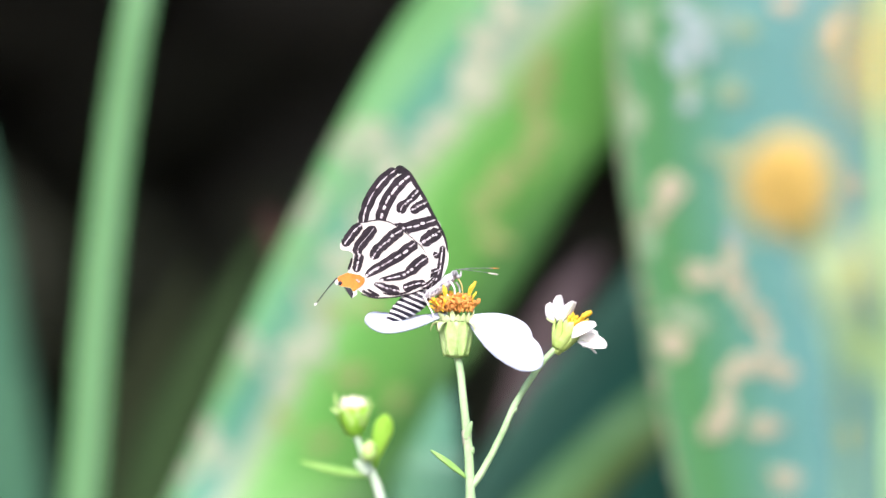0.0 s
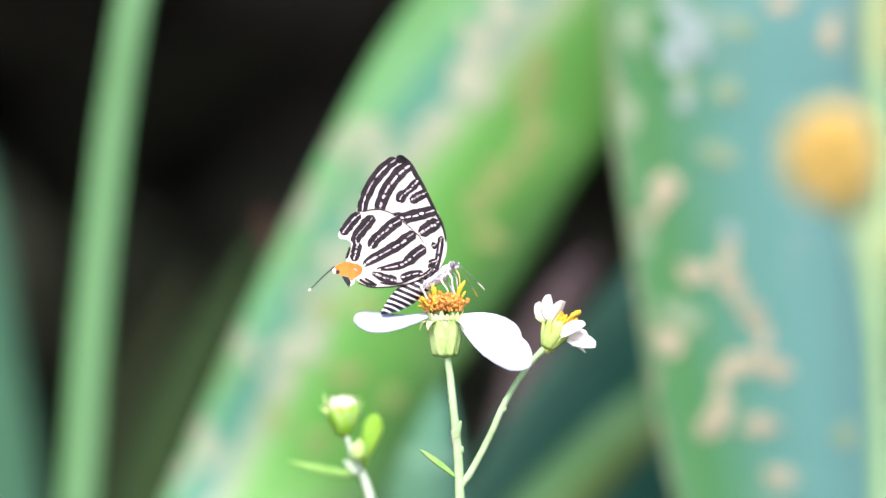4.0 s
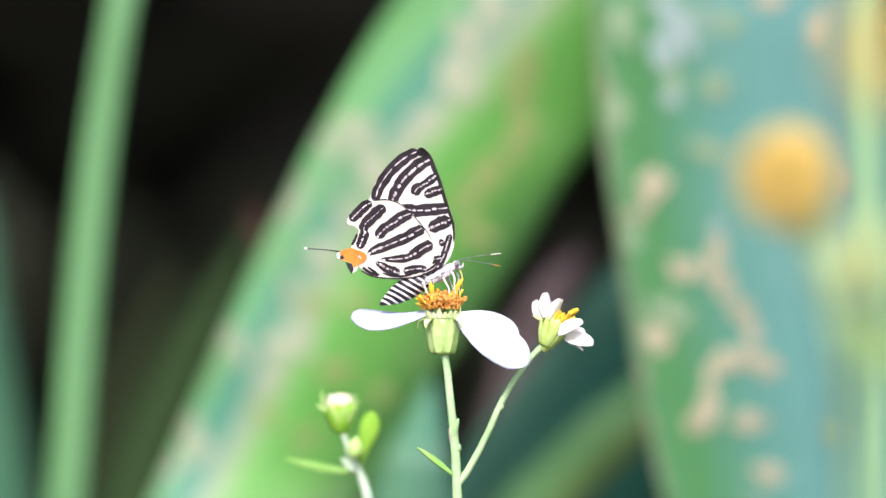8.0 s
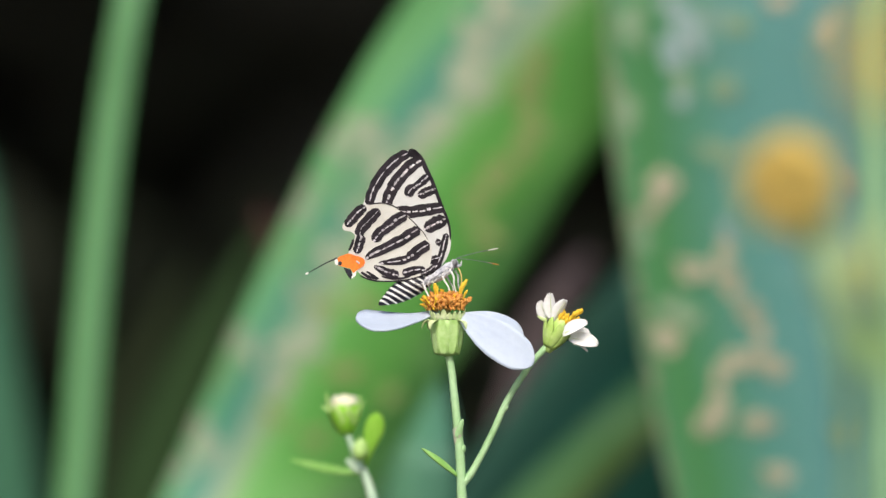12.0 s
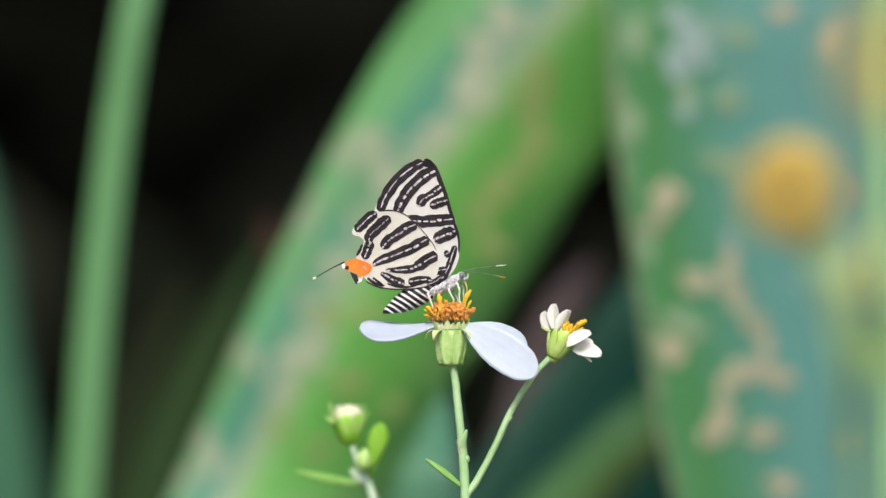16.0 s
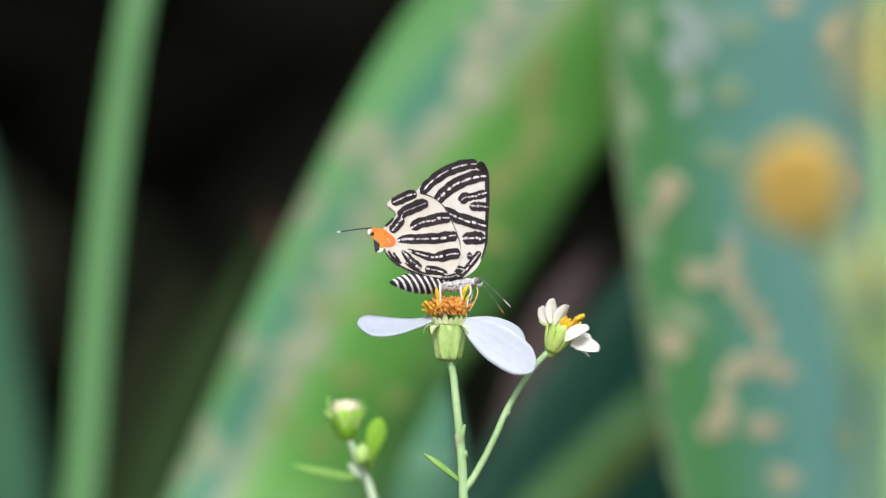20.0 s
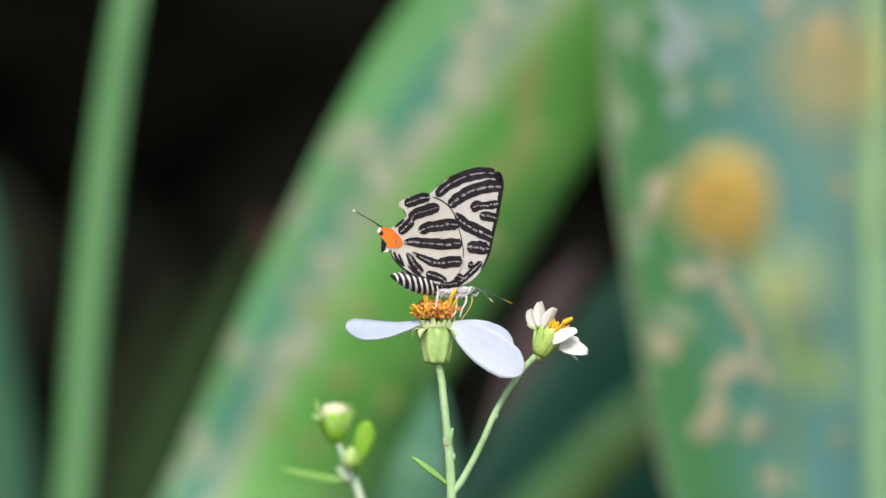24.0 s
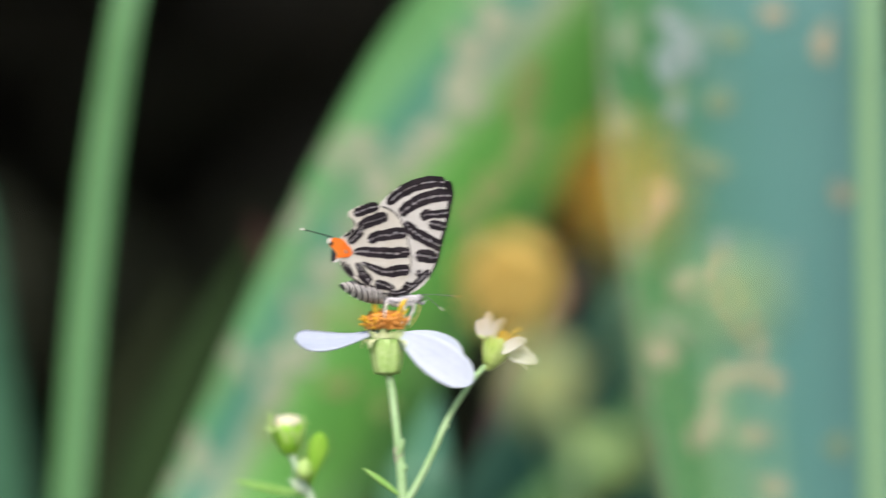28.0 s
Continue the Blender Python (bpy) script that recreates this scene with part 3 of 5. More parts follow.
# scars of the blue-green leaf, then its dull and its whitish patches
patches(blue_leaf, [(32.5, 608.7, 2.4, 3.7), (31.0, 604.8, 1.7, 1.9), (33.6, 585.6, 3.0, 2.4), (37.4, 596.2, 2.9, 1.9), (42.3, 598.0, 1.9, 3.7), (43.4, 593.5, 1.9, 2.2), (46.0, 590.1, 2.2, 2.2), (47.8, 586.7, 1.5, 2.5), (43.9, 582.8, 2.7, 2.0), (48.0, 582.5, 2.4, 1.7), (50.5, 581.7, 1.9, 1.9), (41.6, 580.0, 1.4, 2.7), (41.2, 575.7, 2.2, 2.5), (40.1, 573.2, 2.7, 2.0), (47.3, 573.2, 3.2, 2.0), (50.7, 565.1, 2.5, 1.9), (57.8, 632.1, 2.0, 2.9), (50.5, 636.9, 2.9, 1.7), (60.9, 609.6, 2.0, 2.0)], SCAR, 500)
patches(blue_leaf, [(34.5, 590.3, 3.0, 2.4), (42.3, 623.6, 2.9, 2.2), (28.1, 633.4, 2.4, 4.2), (27.9, 619.7, 2.0, 3.9), (41.6, 613.9, 2.9, 2.0), (60.3, 571.7, 2.2, 2.2), (39.7, 614.6, 1.9, 1.9), (29.8, 600.8, 1.4, 3.4), (31.3, 569.1, 1.2, 3.4), (32.3, 564.8, 1.9, 1.5), (37.0, 588.6, 2.0, 1.9), (36.1, 624.5, 1.7, 3.4), (44.1, 633.4, 2.2, 1.9)], DULL_BLUE, 700, 2)
patches(blue_leaf, [(34.6, 628.6, 2.6, 3.4), (35.7, 622.3, 2.0, 2.5), (36.3, 633.2, 2.9, 3.5), (34.0, 636.1, 1.9, 2.0), (42.4, 602.3, 1.5, 2.0), (38.2, 630.0, 1.7, 2.2)], PALE_SCAR, 900, 2)
# flecks along its pale margin
rng = random.Random(31)
for k, c in enumerate(spline([(x + 0.4, 268, z) for x, z in [(23.5, 638.1), (24.6, 625.8), (25.6, 617.4), (27.1, 604.6), (28.8, 591.9), (31.0, 579.2), (32.9, 564.4)]], 46)):
    q = rng.uniform(0.25, 0.5)
    scar(blue_leaf, c + Vector((rng.uniform(-0.3, 0.9), 0, rng.uniform(-1, 1))), (q, q * rng.uniform(1.2, 2.4)), SCAR, 1000 + k)

# ---- flowering plant in focus ----
PLANT_BASE = (0.002, 0.0, 0.0)
plant = thing("flowering_herb", "slender herb with an open white flower, fading flower and bud", "plant", PLANT_BASE)
stem = part("stem", tube([(1, 0, 0), (0.5, 4, 150), (1.5, 2, 350), (0.54, 0, 552.61), (0.14, 0, 565.31), (0.01, 0, 571.52), (-0.2, 0, 575.67), (-0.46, 0, 578.54), (-0.8, 0, 581.68), (-1.2, 0, 585.36), (-1.67, 0, 587.77)],
     [1.1, 1.0, 0.9, 0.75, 0.62, 0.58, 0.55, 0.52, 0.48, 0.45, 0.5], STEM, steps=70, rough_edge=0.12), plant, "pale green stem")
part("side_stem", tube([(-0.06, 0, 571.32), (0.67, 0, 572.19), (2.14, 0, 574.6), (3.88, 0, 578.07), (5.29, 0, 581.22), (7.16, 0, 584.29), (8.76, 0, 586.5), (10.17, 0, 587.9)],
     [0.42, 0.44, 0.42, 0.40, 0.39, 0.39, 0.37, 0.40], STEM, steps=40, rough_edge=0.15), plant, "pale green side stem")
part("node", ball((-0.4, 0, 577.67), (0.56, 0.6, 1.6), NODE, lumps=0.4, seed=1), stem, "swollen pale node")
part("bract", petal((-0.5, -0.5, 577.2), (0.2, -0.8, 579.3), (1, 0, 0.3), [0.6, 0.8, 0.75, 0.55, 0.2], STEM, cup=0.2, thick=0.12, notch=0), stem)
part("node", ball((0.21, 0, 575.8), (0.35, 0.5, 0.5), STEM, lumps=0.3, seed=2), stem)
part("node", ball((5.2, 0, 580.75), (0.40, 0.4, 0.55), STEM, lumps=0.3, seed=3), stem)
part("leaflet", petal((-0.45, 0, 572.6), (-4.7, -1.5, 575.85), (0.3, 0.6, 0.6), [0.4, 0.65, 0.85, 0.9, 0.8, 0.55, 0.1], LEAFLET, cup=0.2, thick=0.15, notch=0, droop=-0.05), plant, "narrow green leaflet")

flower = part("flower_head", lathe([(0, 0.5), (0.03, 1.05), (0.09, 1.38), (0.2, 1.56), (0.4, 1.66), (0.7, 1.74), (1.0, 1.98)], CUP, (-1.7, 0, 586.75), (-1.66, 0, 591.5), flutes=8, depth=0.03), plant, "green cup of the open flower")
rng = random.Random(11)
for k in range(9):
    w = 2 * math.pi * (k + 0.3) / 9
    dx, dy = math.cos(w), math.sin(w)
    part("bract", petal(Vector((-1.68 + dx * 1.36, dy * 1.30, 586.95)), Vector((-1.66 + dx * 1.95, dy * 1.95, 591.7 + rng.uniform(-0.3, 0.3))), (-dy, dx, 0), [0.5, 1.0, 1.25, 1.35, 1.25, 0.95, 0.5], CUP, cup=-0.1, droop=-0.01, thick=0.05, notch=0, steps=14, cols=6), flower)
for k in range(19):
    w = 2 * math.pi * (k + 0.6) / 19
    dx, dy = math.cos(w), math.sin(w)
    part("bract", petal(Vector((-1.66 + dx * 1.97, dy * 1.97, 591.1)), Vector((-1.66 + dx * 2.15, dy * 2.15, 592.35 + rng.uniform(-0.5, 0.6))), (-dy, dx, 0), [0.6, 0.8, 0.7, 0.45, 0.15], PALE_BRACT, cup=0.1, thick=0.05, notch=0, steps=8, cols=4), flower, "pale papery bract")
for k in range(8):
    w = 2 * math.pi * (k + 0.05) / 8
    dx, dy = math.cos(w), math.sin(w)
    if abs(dx) < 0.45:
        continue
    root = Vector((-1.66 + dx * 1.9, dy * 1.9, 591.0))
    part("outer_bract", petal(root, root + Vector((dx * 1.15, dy * 1.15, rng.uniform(-1.3, -0.8))), (-dy, dx, 0), [0.7, 1.0, 0.9, 0.55, 0.12], PALE_BRACT, cup=0.2, droop=0.22, thick=0.12, notch=0, steps=10, cols=4), flower)
part("petal", petal((-2.67, 0, 592.25), (-12.48, -1, 591.19), (-0.05, -0.91, -0.42), [0.9, 1.6, 2.7, 4.2, 5.4, 5.8, 5.4], PETAL, cup=0.03, droop=-0.085, tip_round=0.2, steps=30), flower, "white petal")
part("petal", petal((0.2, -1, 591.39), (8.5, -4, 585.75), (0.55, -0.30, -0.76), [1.3, 2.8, 3.9, 4.5, 4.5, 4.0, 3.1], PETAL, cup=-0.04, droop=-0.05, tip_round=0.22, steps=30), flower, "white petal")
part("petal", petal((0.07, 0.5, 591.17), (7.35, 1.5, 588.75), (0.25, -0.35, -0.88), [1.4, 2.4, 3.2, 3.6, 3.6, 3.2, 2.7], PETAL, cup=-0.04, droop=-0.07, tip_round=0.22, steps=30), flower, "white petal")
# disc florets: slender tubes with curled lips
floret_meshes = []
for k, mat in enumerate((FLORET, FLORET, FLORET, FLORET, YELLOW)):
    h = 1.15 + 0.2 * k
    r2 = random.Random(20 + k)
    floret_meshes.append(tube([(0, 0, 0), (0.05, 0.03, h * 0.5), (r2.uniform(-0.15, 0.15), 0.05, h * 0.82), (r2.uniform(-0.4, 0.4), r2.uniform(-0.3, 0.3), h)], [0.07, 0.09, 0.13, 0.25, 0.10], mat, sides=7, steps=9, rough_edge=0.7))
for k in range(230):
    a, q = k * 2.39996, math.sqrt((k + 0.5) / 230)
    fx, fy = math.cos(a) * q * 2.25, math.sin(a) * q * 2.0
    m = Matrix.LocRotScale(Vector((-1.85 + fx, fy, 592.15 + (1 - q * q) * 0.75)) * MM, Euler((-fy * 0.16 + rng.uniform(-0.7, 0.7), fx * 0.2 + rng.uniform(-0.7, 0.7), rng.uniform(0, 6))), (1, 1, 0.62 + 0.5 * rng.random()))
    part("floret", floret_meshes[4 if rng.random() < 0.06 else k % 4], flower, at=m)
for a, b, thick in (((-0.09, 594.0), (0.68, 595.85), 1.0), ((-0.3, 594.0), (0.3, 595.5), 0.9), ((-2.98, 593.8), (-3.09, 595.4), 1.1), ((-2.7, 593.6), (-2.85, 595.1), 0.8), ((-3.9, 592.9), (-4.88, 593.55), 0.55), ((-4.0, 592.6), (-4.9, 592.9), 0.5), ((0.2, 593.4), (0.75, 594.6), 0.7)):
    part("floret", tube([(a[0], -0.6, a[1]), ((a[0] + b[0]) / 2 - 0.06, -0.75, (a[1] + b[1]) / 2 + 0.06), (b[0], -0.8, b[1])], [0.1 * thick, 0.13 * thick, 0.24 * thick, 0.12 * thick], YELLOW, sides=7, steps=8, rough_edge=0.4), flower, "tall yellow floret")

# fading flower on the side stem
faded = part("faded_flower_head", lathe([(0, 0.35), (0.12, 0.6), (0.35, 1.05), (0.6, 1.4), (0.9, 1.6), (1.0, 1.45)], YELLOW_LIME, (10.17, 0, 587.23), (12.04, 0, 591.11), flutes=7, depth=0.06), plant, "green cup of the fading flower")
axis_x, axis_z = Vector((0.88, 0, -0.42)), Vector((0.43, 0, 0.9))
for k in range(8):
    w = 2 * math.pi * (k + 0.2) / 8
    d = axis_x * math.cos(w) + Vector((0, 1, 0)) * math.sin(w)
    across = Vector((0, 1, 0)) * math.cos(w) - axis_x * math.sin(w)
    part("bract", petal(Vector((10.4, 0, 587.8)) + d * 0.62, Vector((11.8, 0, 590.9)) + d * 1.95, across, [0.6, 1.0, 1.2, 1.1, 0.8, 0.25], YELLOW_LIME, cup=0.15, droop=-0.05, thick=0.14, notch=0, steps=9, cols=5), faded)
for a, b, wd in (((10.65, -0.9, 591.2), (10.5, -1.3, 594.3), 1.45), ((10.25, -0.4, 591.0), (9.2, -0.8, 593.35), 1.4), ((10.95, -1.4, 591.0), (12.4, -2.0, 593.5), 1.45), ((10.6, 0.9, 591.1), (10.2, 1.4, 593.4), 1.3), ((11.2, 0.8, 591.0), (11.9, 1.5, 592.8), 1.2),
                 ((11.95, -1.6, 589.35), (14.95, -2.3, 590.85), 1.55), ((12.8, -0.9, 588.95), (16.25, -1.3, 588.15), 1.75), ((12.6, 0.9, 589.0), (15.3, 1.7, 589.6), 1.4)):
    steep = b[2] - a[2] > abs(b[0] - a[0])
    old = part("petal", petal(a, b, (0.93, 0.4, 0.15) if steep else (0.15, 0.45, 0.9), [wd * 0.55, wd * 0.95, wd * 1.1, wd * 1.05, wd * 0.8, wd * 0.4], OLD_PETAL, cup=0.2, droop=0.05, thick=0.1, notch=0.1, steps=14, cols=8), faded, "small shrivelled cream petal")
    c, e = Vector(a), Vector(b)
    part("vein", tube([c.lerp(e, 0.1) + Vector((0, -0.14, 0)), c.lerp(e, 0.5) + Vector((0, -0.14, 0.05)), c.lerp(e, 0.85) + Vector((0, -0.12, 0))], [0.05, 0.04, 0.02], PALE_BRACT, sides=5, steps=7), old, "tan vein")
part("bract", petal((9.95, -0.6, 591.0), (8.96, -0.8, 591.5), (0.2, 0.4, 0.9), [0.35, 0.4, 0.3, 0.1], PALE_BRACT, cup=0.2, thick=0.08, notch=0, steps=8, cols=4), faded, "thin pale bract")
part("stamen", tube([(13.28, -1, 588.2), (14.17, -1.2, 587.98), (14.95, -1.2, 587.31)], [0.12, 0.13, 0.17, 0.1], OLD_PETAL, sides=6, steps=8), faded)
for k in range(44):
    a, q = k * 2.39996, math.sqrt((k + 0.5) / 44)
    off = axis_x * (math.cos(a) * q * 1.5) + Vector((0, math.sin(a) * q * 1.5, 0))
    at = Vector((12.17, 0, 590.37)) + off
    tip = at + axis_z * rng.uniform(1.0, 1.7) + off * 0.3
    part("floret", tube([at, (at + tip) / 2, tip], [0.13, 0.16, 0.24, 0.11], YELLOW, sides=6, steps=6, rough_edge=0.3), faded, "yellow floret")
for b in ((14.35, -1.6, 592.25), (13.75, -1.9, 591.95)):
    at = Vector((12.9, -1.2, 591.2))
    part("floret", tube([at, (at + Vector(b)) / 2 + Vector((0, 0, 0.1)), b], [0.18, 0.22, 0.36, 0.2], YELLOW, sides=6, steps=7, rough_edge=0.3), faded, "long yellow floret")

# closed bud and its leaflets, a little behind the open flower
shoot = part("shoot", tube([(0.5, 4, 150), (-6, 24, 300), (-8.6, 45, 540), (-10.3, 53, 562), (-11.28, 55, 569.36), (-12.1, 55, 571.6), (-13.1, 55, 573.4), (-13.67, 55, 575.15), (-14.2, 55, 576.6)], [0.6, 0.7, 0.7, 0.62, 0.58, 0.5, 0.44, 0.38, 0.45], PALE_STEM, steps=48, rough_edge=0.12), plant, "pale greyish shoot")
BUD = Vector((-14.5, 55, 580.05))
bud = part("bud", lathe([(0, 0.4), (0.08, 0.95), (0.3, 1.4), (0.55, 1.8), (0.8, 2.05), (1.0, 1.9)], LIME, (-14.23, 55, 576.2), BUD, flutes=7, depth=0.07), plant, "closed green flower bud with a cream top")
part("bud_top", ball(BUD, (1.9, 1.9, 1.15), BUD_TOP, lumps=0.5, seed=7), bud, "cream bud top")
for k in range(8):
    w = 2 * math.pi * (k + 0.35) / 8
    dx, dy = math.cos(w), math.sin(w)
    part("sepal", petal((-14.3 + dx * 1.3, 55 + dy * 1.3, 577.5), BUD + Vector((dx * 2.2, dy * 2.2, rng.uniform(-0.6, 0.1))), (-dy, dx, 0), [0.9, 1.2, 1.15, 0.8, 0.2], BRACT, cup=0.12, thick=0.14, notch=0, steps=9, cols=5), bud)
for k in range(11):
    w = 2 * math.pi * (k + 0.1) / 11
    ring = BUD + Vector((math.cos(w) * 1.6, math.sin(w) * 1.6, 0))
    part("young_petal", petal(ring - Vector((0, 0, 0.4)), ring + Vector((-0.35 * math.cos(w), -0.35 * math.sin(w), 0.85 + 0.3 * math.sin(k * 2.3))), (-math.sin(w), math.cos(w), 0), [0.8, 1.0, 0.95, 0.55], BUD_TOP, cup=0.1, thick=0.15, notch=0, steps=6, cols=4), bud)
for a, b in (((-16.2, 53, 579.2), (-17.3, 53, 579.9)), ((-16.4, 53, 580.0), (-16.75, 53, 581.6)), ((-12.7, 53, 579.4), (-11.9, 53, 580.5)), ((-12.9, 55, 580.0), (-12.4, 55, 581.2))):
    part("outer_sepal", petal(a, b, (0.3, 0.8, 0.4), [0.5, 0.6, 0.45, 0.1], BRACT, cup=0.2, thick=0.12, notch=0, steps=7, cols=4), bud)
part("small_bud", ball((-12.5, 53, 574.3), (0.95, 0.9, 1.35), BRACT, lumps=0.4, seed=5), plant, "small green bud")
part("leaflet", petal((-12.0, 56, 572.4), (-10.25, 53, 579.0), (0.9, -0.3, -0.22), [0.7, 1.0, 1.5, 2.1, 2.5, 2.5, 2.0], LIME, cup=0.15, thick=0.18, notch=0, droop=-0.03, tip_round=0.3), plant, "bright lime leaflet")
part("leaflet", petal((-12.6, 55, 571.4), (-21.3, 63, 572.9), (0.1, 0.5, 0.85), [0.5, 0.8, 1.0, 1.1, 1.0, 0.7, 0.15], LEAFLET, cup=0.15, thick=0.15, notch=0, droop=0.04), plant, "narrow green leaflet")
part("leaflet", petal((-12.6, 54, 571.7), (-14.3, 53, 573.3), (0.6, 0.5, 0.5), [0.7, 1.1, 1.0, 0.25], PALE_STEM, cup=0.15, thick=0.15, notch=0), plant, "pale young leaflet")

# ---- the butterfly ----
butterfly = thing("butterfly", "black and cream striped butterfly, wings closed, on a white flower", "butterfly")


def flat_shape(outline, mat, y, thick=0.1, count=0, name="shape"):
    """A thin plate with a smooth outline in the wing's plane."""
    pts = spline([(x, 0, z) for x, z in (*outline, outline[0])], count)[:-1] if count else [Vector((x, 0, z)) for x, z in outline]
    bm = bmesh.new()
    ring = [bm.verts.new((p.x * MM, y * MM, p.z * MM)) for p in pts]
    edges = [bm.edges.new((a, b)) for a, b in zip(ring, ring[1:] + ring[:1])]
    bmesh.ops.triangle_fill(bm, edges=edges, use_beauty=True)
    ext = bmesh.ops.extrude_face_region(bm, geom=bm.faces[:])
    bmesh.ops.translate(bm, verts=[v for v in ext["geom"] if isinstance(v, bmesh.types.BMVert)], vec=(0, thick * MM, 0))
    bmesh.ops.recalc_face_normals(bm, faces=bm.faces[:])
    me = bpy.data.meshes.new(name)
    bm.to_mesh(me)
    bm.free()
    me.materials.append(mat)
    return me


def stroke(points, width, mat, y, taper=(0.75, 1.0, 1.0, 1.0, 0.8), name="stripe", thick=0.035, seed=0, uneven=0.22):
    """A low ribbon of wing scales along a smooth line, with uneven edges and round ends."""
    n = 26
    line = spline([(x, 0, z) for x, z in points], n)
    total = sum((b - a).length for a, b in zip(line, line[1:]))
    left, right, done = [], [], 0.0
    for i, c in enumerate(line):
        if i:
            done += (c - line[i - 1]).length
        t = (line[min(i + 1, n - 1)] - line[max(i - 1, 0)]).normalized()
        nrm = Vector((-t.z, 0, t.x))
        end = min(done, total - done) / (width * 0.5 * min(taper[0], taper[-1]))
        w = width * lerp_list(taper, i / (n - 1)) * (1 if end >= 1 else math.sqrt(max(0.06, 1 - (1 - end) ** 2)))
        jit = uneven * noise.noise(Vector((i * 0.33, seed, 0.3)))
        left.append(c + nrm * w * 0.5 * (1 + jit))
        right.append(c - nrm * w * 0.5 * (1 + uneven * noise.noise(Vector((i * 0.45, seed, 7.7)))))
    verts = [Vector((p.x, y, p.z)) for p in left] + [Vector((p.x, y, p.z)) for p in right]
    verts += [v + Vector((0, thick, 0)) for v in verts]
    faces = []
    for i in range(n - 1):
        faces.append((i, i + 1, n + i + 1, n + i))
        faces.append((i, i + 2 * n, i + 1 + 2 * n, i + 1))
        faces.append((n + i, n + i + 1, 3 * n + i + 1, 3 * n + i))
    return mesh(name, verts, faces, mat, smooth=False)


def dashes(wing, points, width, y, seed):
    """The broken silver line inside a dark stripe."""
    line = spline([(x, 0, z) for x, z in points], 40)
    r, k = random.Random(seed + 3), 1
    while k < 38:
        seg = line[k: min(40, k + r.choice((4, 5, 7, 10)))]
        k += len(seg) + r.choice((0, 0, 1))
        if len(seg) > 2:
            shift = r.uniform(-0.10, 0.10)
            part("silver_line", stroke([(p.x, p.z + shift) for p in (seg[0], seg[len(seg) // 2], seg[-1])], width * r.uniform(0.45, 1.0), SILVER, y - 0.002 * (k % 3), (0.5, 1, 0.7, 1, 0.5), "silver_line", 0.03, seed + k * 2.3, 0.6), wing, "silver line in the stripe")


def striped(wing, y, rows):
    for k, (pts, width, silver) in enumerate(rows):
        part("stripe", stroke(pts, 1.06, STRIPE, y - 0.05, width, seed=k * 1.3), wing, "black-brown stripe")
        if silver:
            dashes(wing, pts, silver, y - 0.085, k)


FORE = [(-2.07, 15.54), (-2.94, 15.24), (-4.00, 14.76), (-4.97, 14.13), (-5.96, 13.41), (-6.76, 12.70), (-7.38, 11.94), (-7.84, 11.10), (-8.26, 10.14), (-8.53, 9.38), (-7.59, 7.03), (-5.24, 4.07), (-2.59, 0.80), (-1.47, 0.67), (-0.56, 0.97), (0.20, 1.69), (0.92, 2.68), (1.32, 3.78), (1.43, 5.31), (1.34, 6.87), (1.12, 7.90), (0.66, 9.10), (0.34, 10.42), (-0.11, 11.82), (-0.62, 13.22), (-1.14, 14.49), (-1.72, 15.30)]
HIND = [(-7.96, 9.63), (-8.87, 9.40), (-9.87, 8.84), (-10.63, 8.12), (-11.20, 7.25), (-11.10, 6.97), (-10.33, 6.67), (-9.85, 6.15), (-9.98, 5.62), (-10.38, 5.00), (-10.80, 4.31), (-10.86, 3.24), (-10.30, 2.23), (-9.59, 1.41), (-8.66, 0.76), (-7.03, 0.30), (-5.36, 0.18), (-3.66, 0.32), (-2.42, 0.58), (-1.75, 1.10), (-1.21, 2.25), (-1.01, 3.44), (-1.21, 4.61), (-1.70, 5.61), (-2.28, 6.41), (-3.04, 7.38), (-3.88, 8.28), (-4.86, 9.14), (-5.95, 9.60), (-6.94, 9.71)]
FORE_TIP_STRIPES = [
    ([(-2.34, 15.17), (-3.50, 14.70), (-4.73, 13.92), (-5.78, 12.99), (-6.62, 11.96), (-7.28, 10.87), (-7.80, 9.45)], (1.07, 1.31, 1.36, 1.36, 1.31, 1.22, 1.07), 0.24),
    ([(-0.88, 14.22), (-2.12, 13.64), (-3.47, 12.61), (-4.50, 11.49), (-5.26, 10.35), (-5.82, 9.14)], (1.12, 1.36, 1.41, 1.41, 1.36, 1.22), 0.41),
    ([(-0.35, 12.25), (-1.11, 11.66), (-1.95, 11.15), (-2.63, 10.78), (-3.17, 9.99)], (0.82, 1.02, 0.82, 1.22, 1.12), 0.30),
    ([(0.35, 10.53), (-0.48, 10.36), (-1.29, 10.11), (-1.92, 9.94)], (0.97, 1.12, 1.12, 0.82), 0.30)]
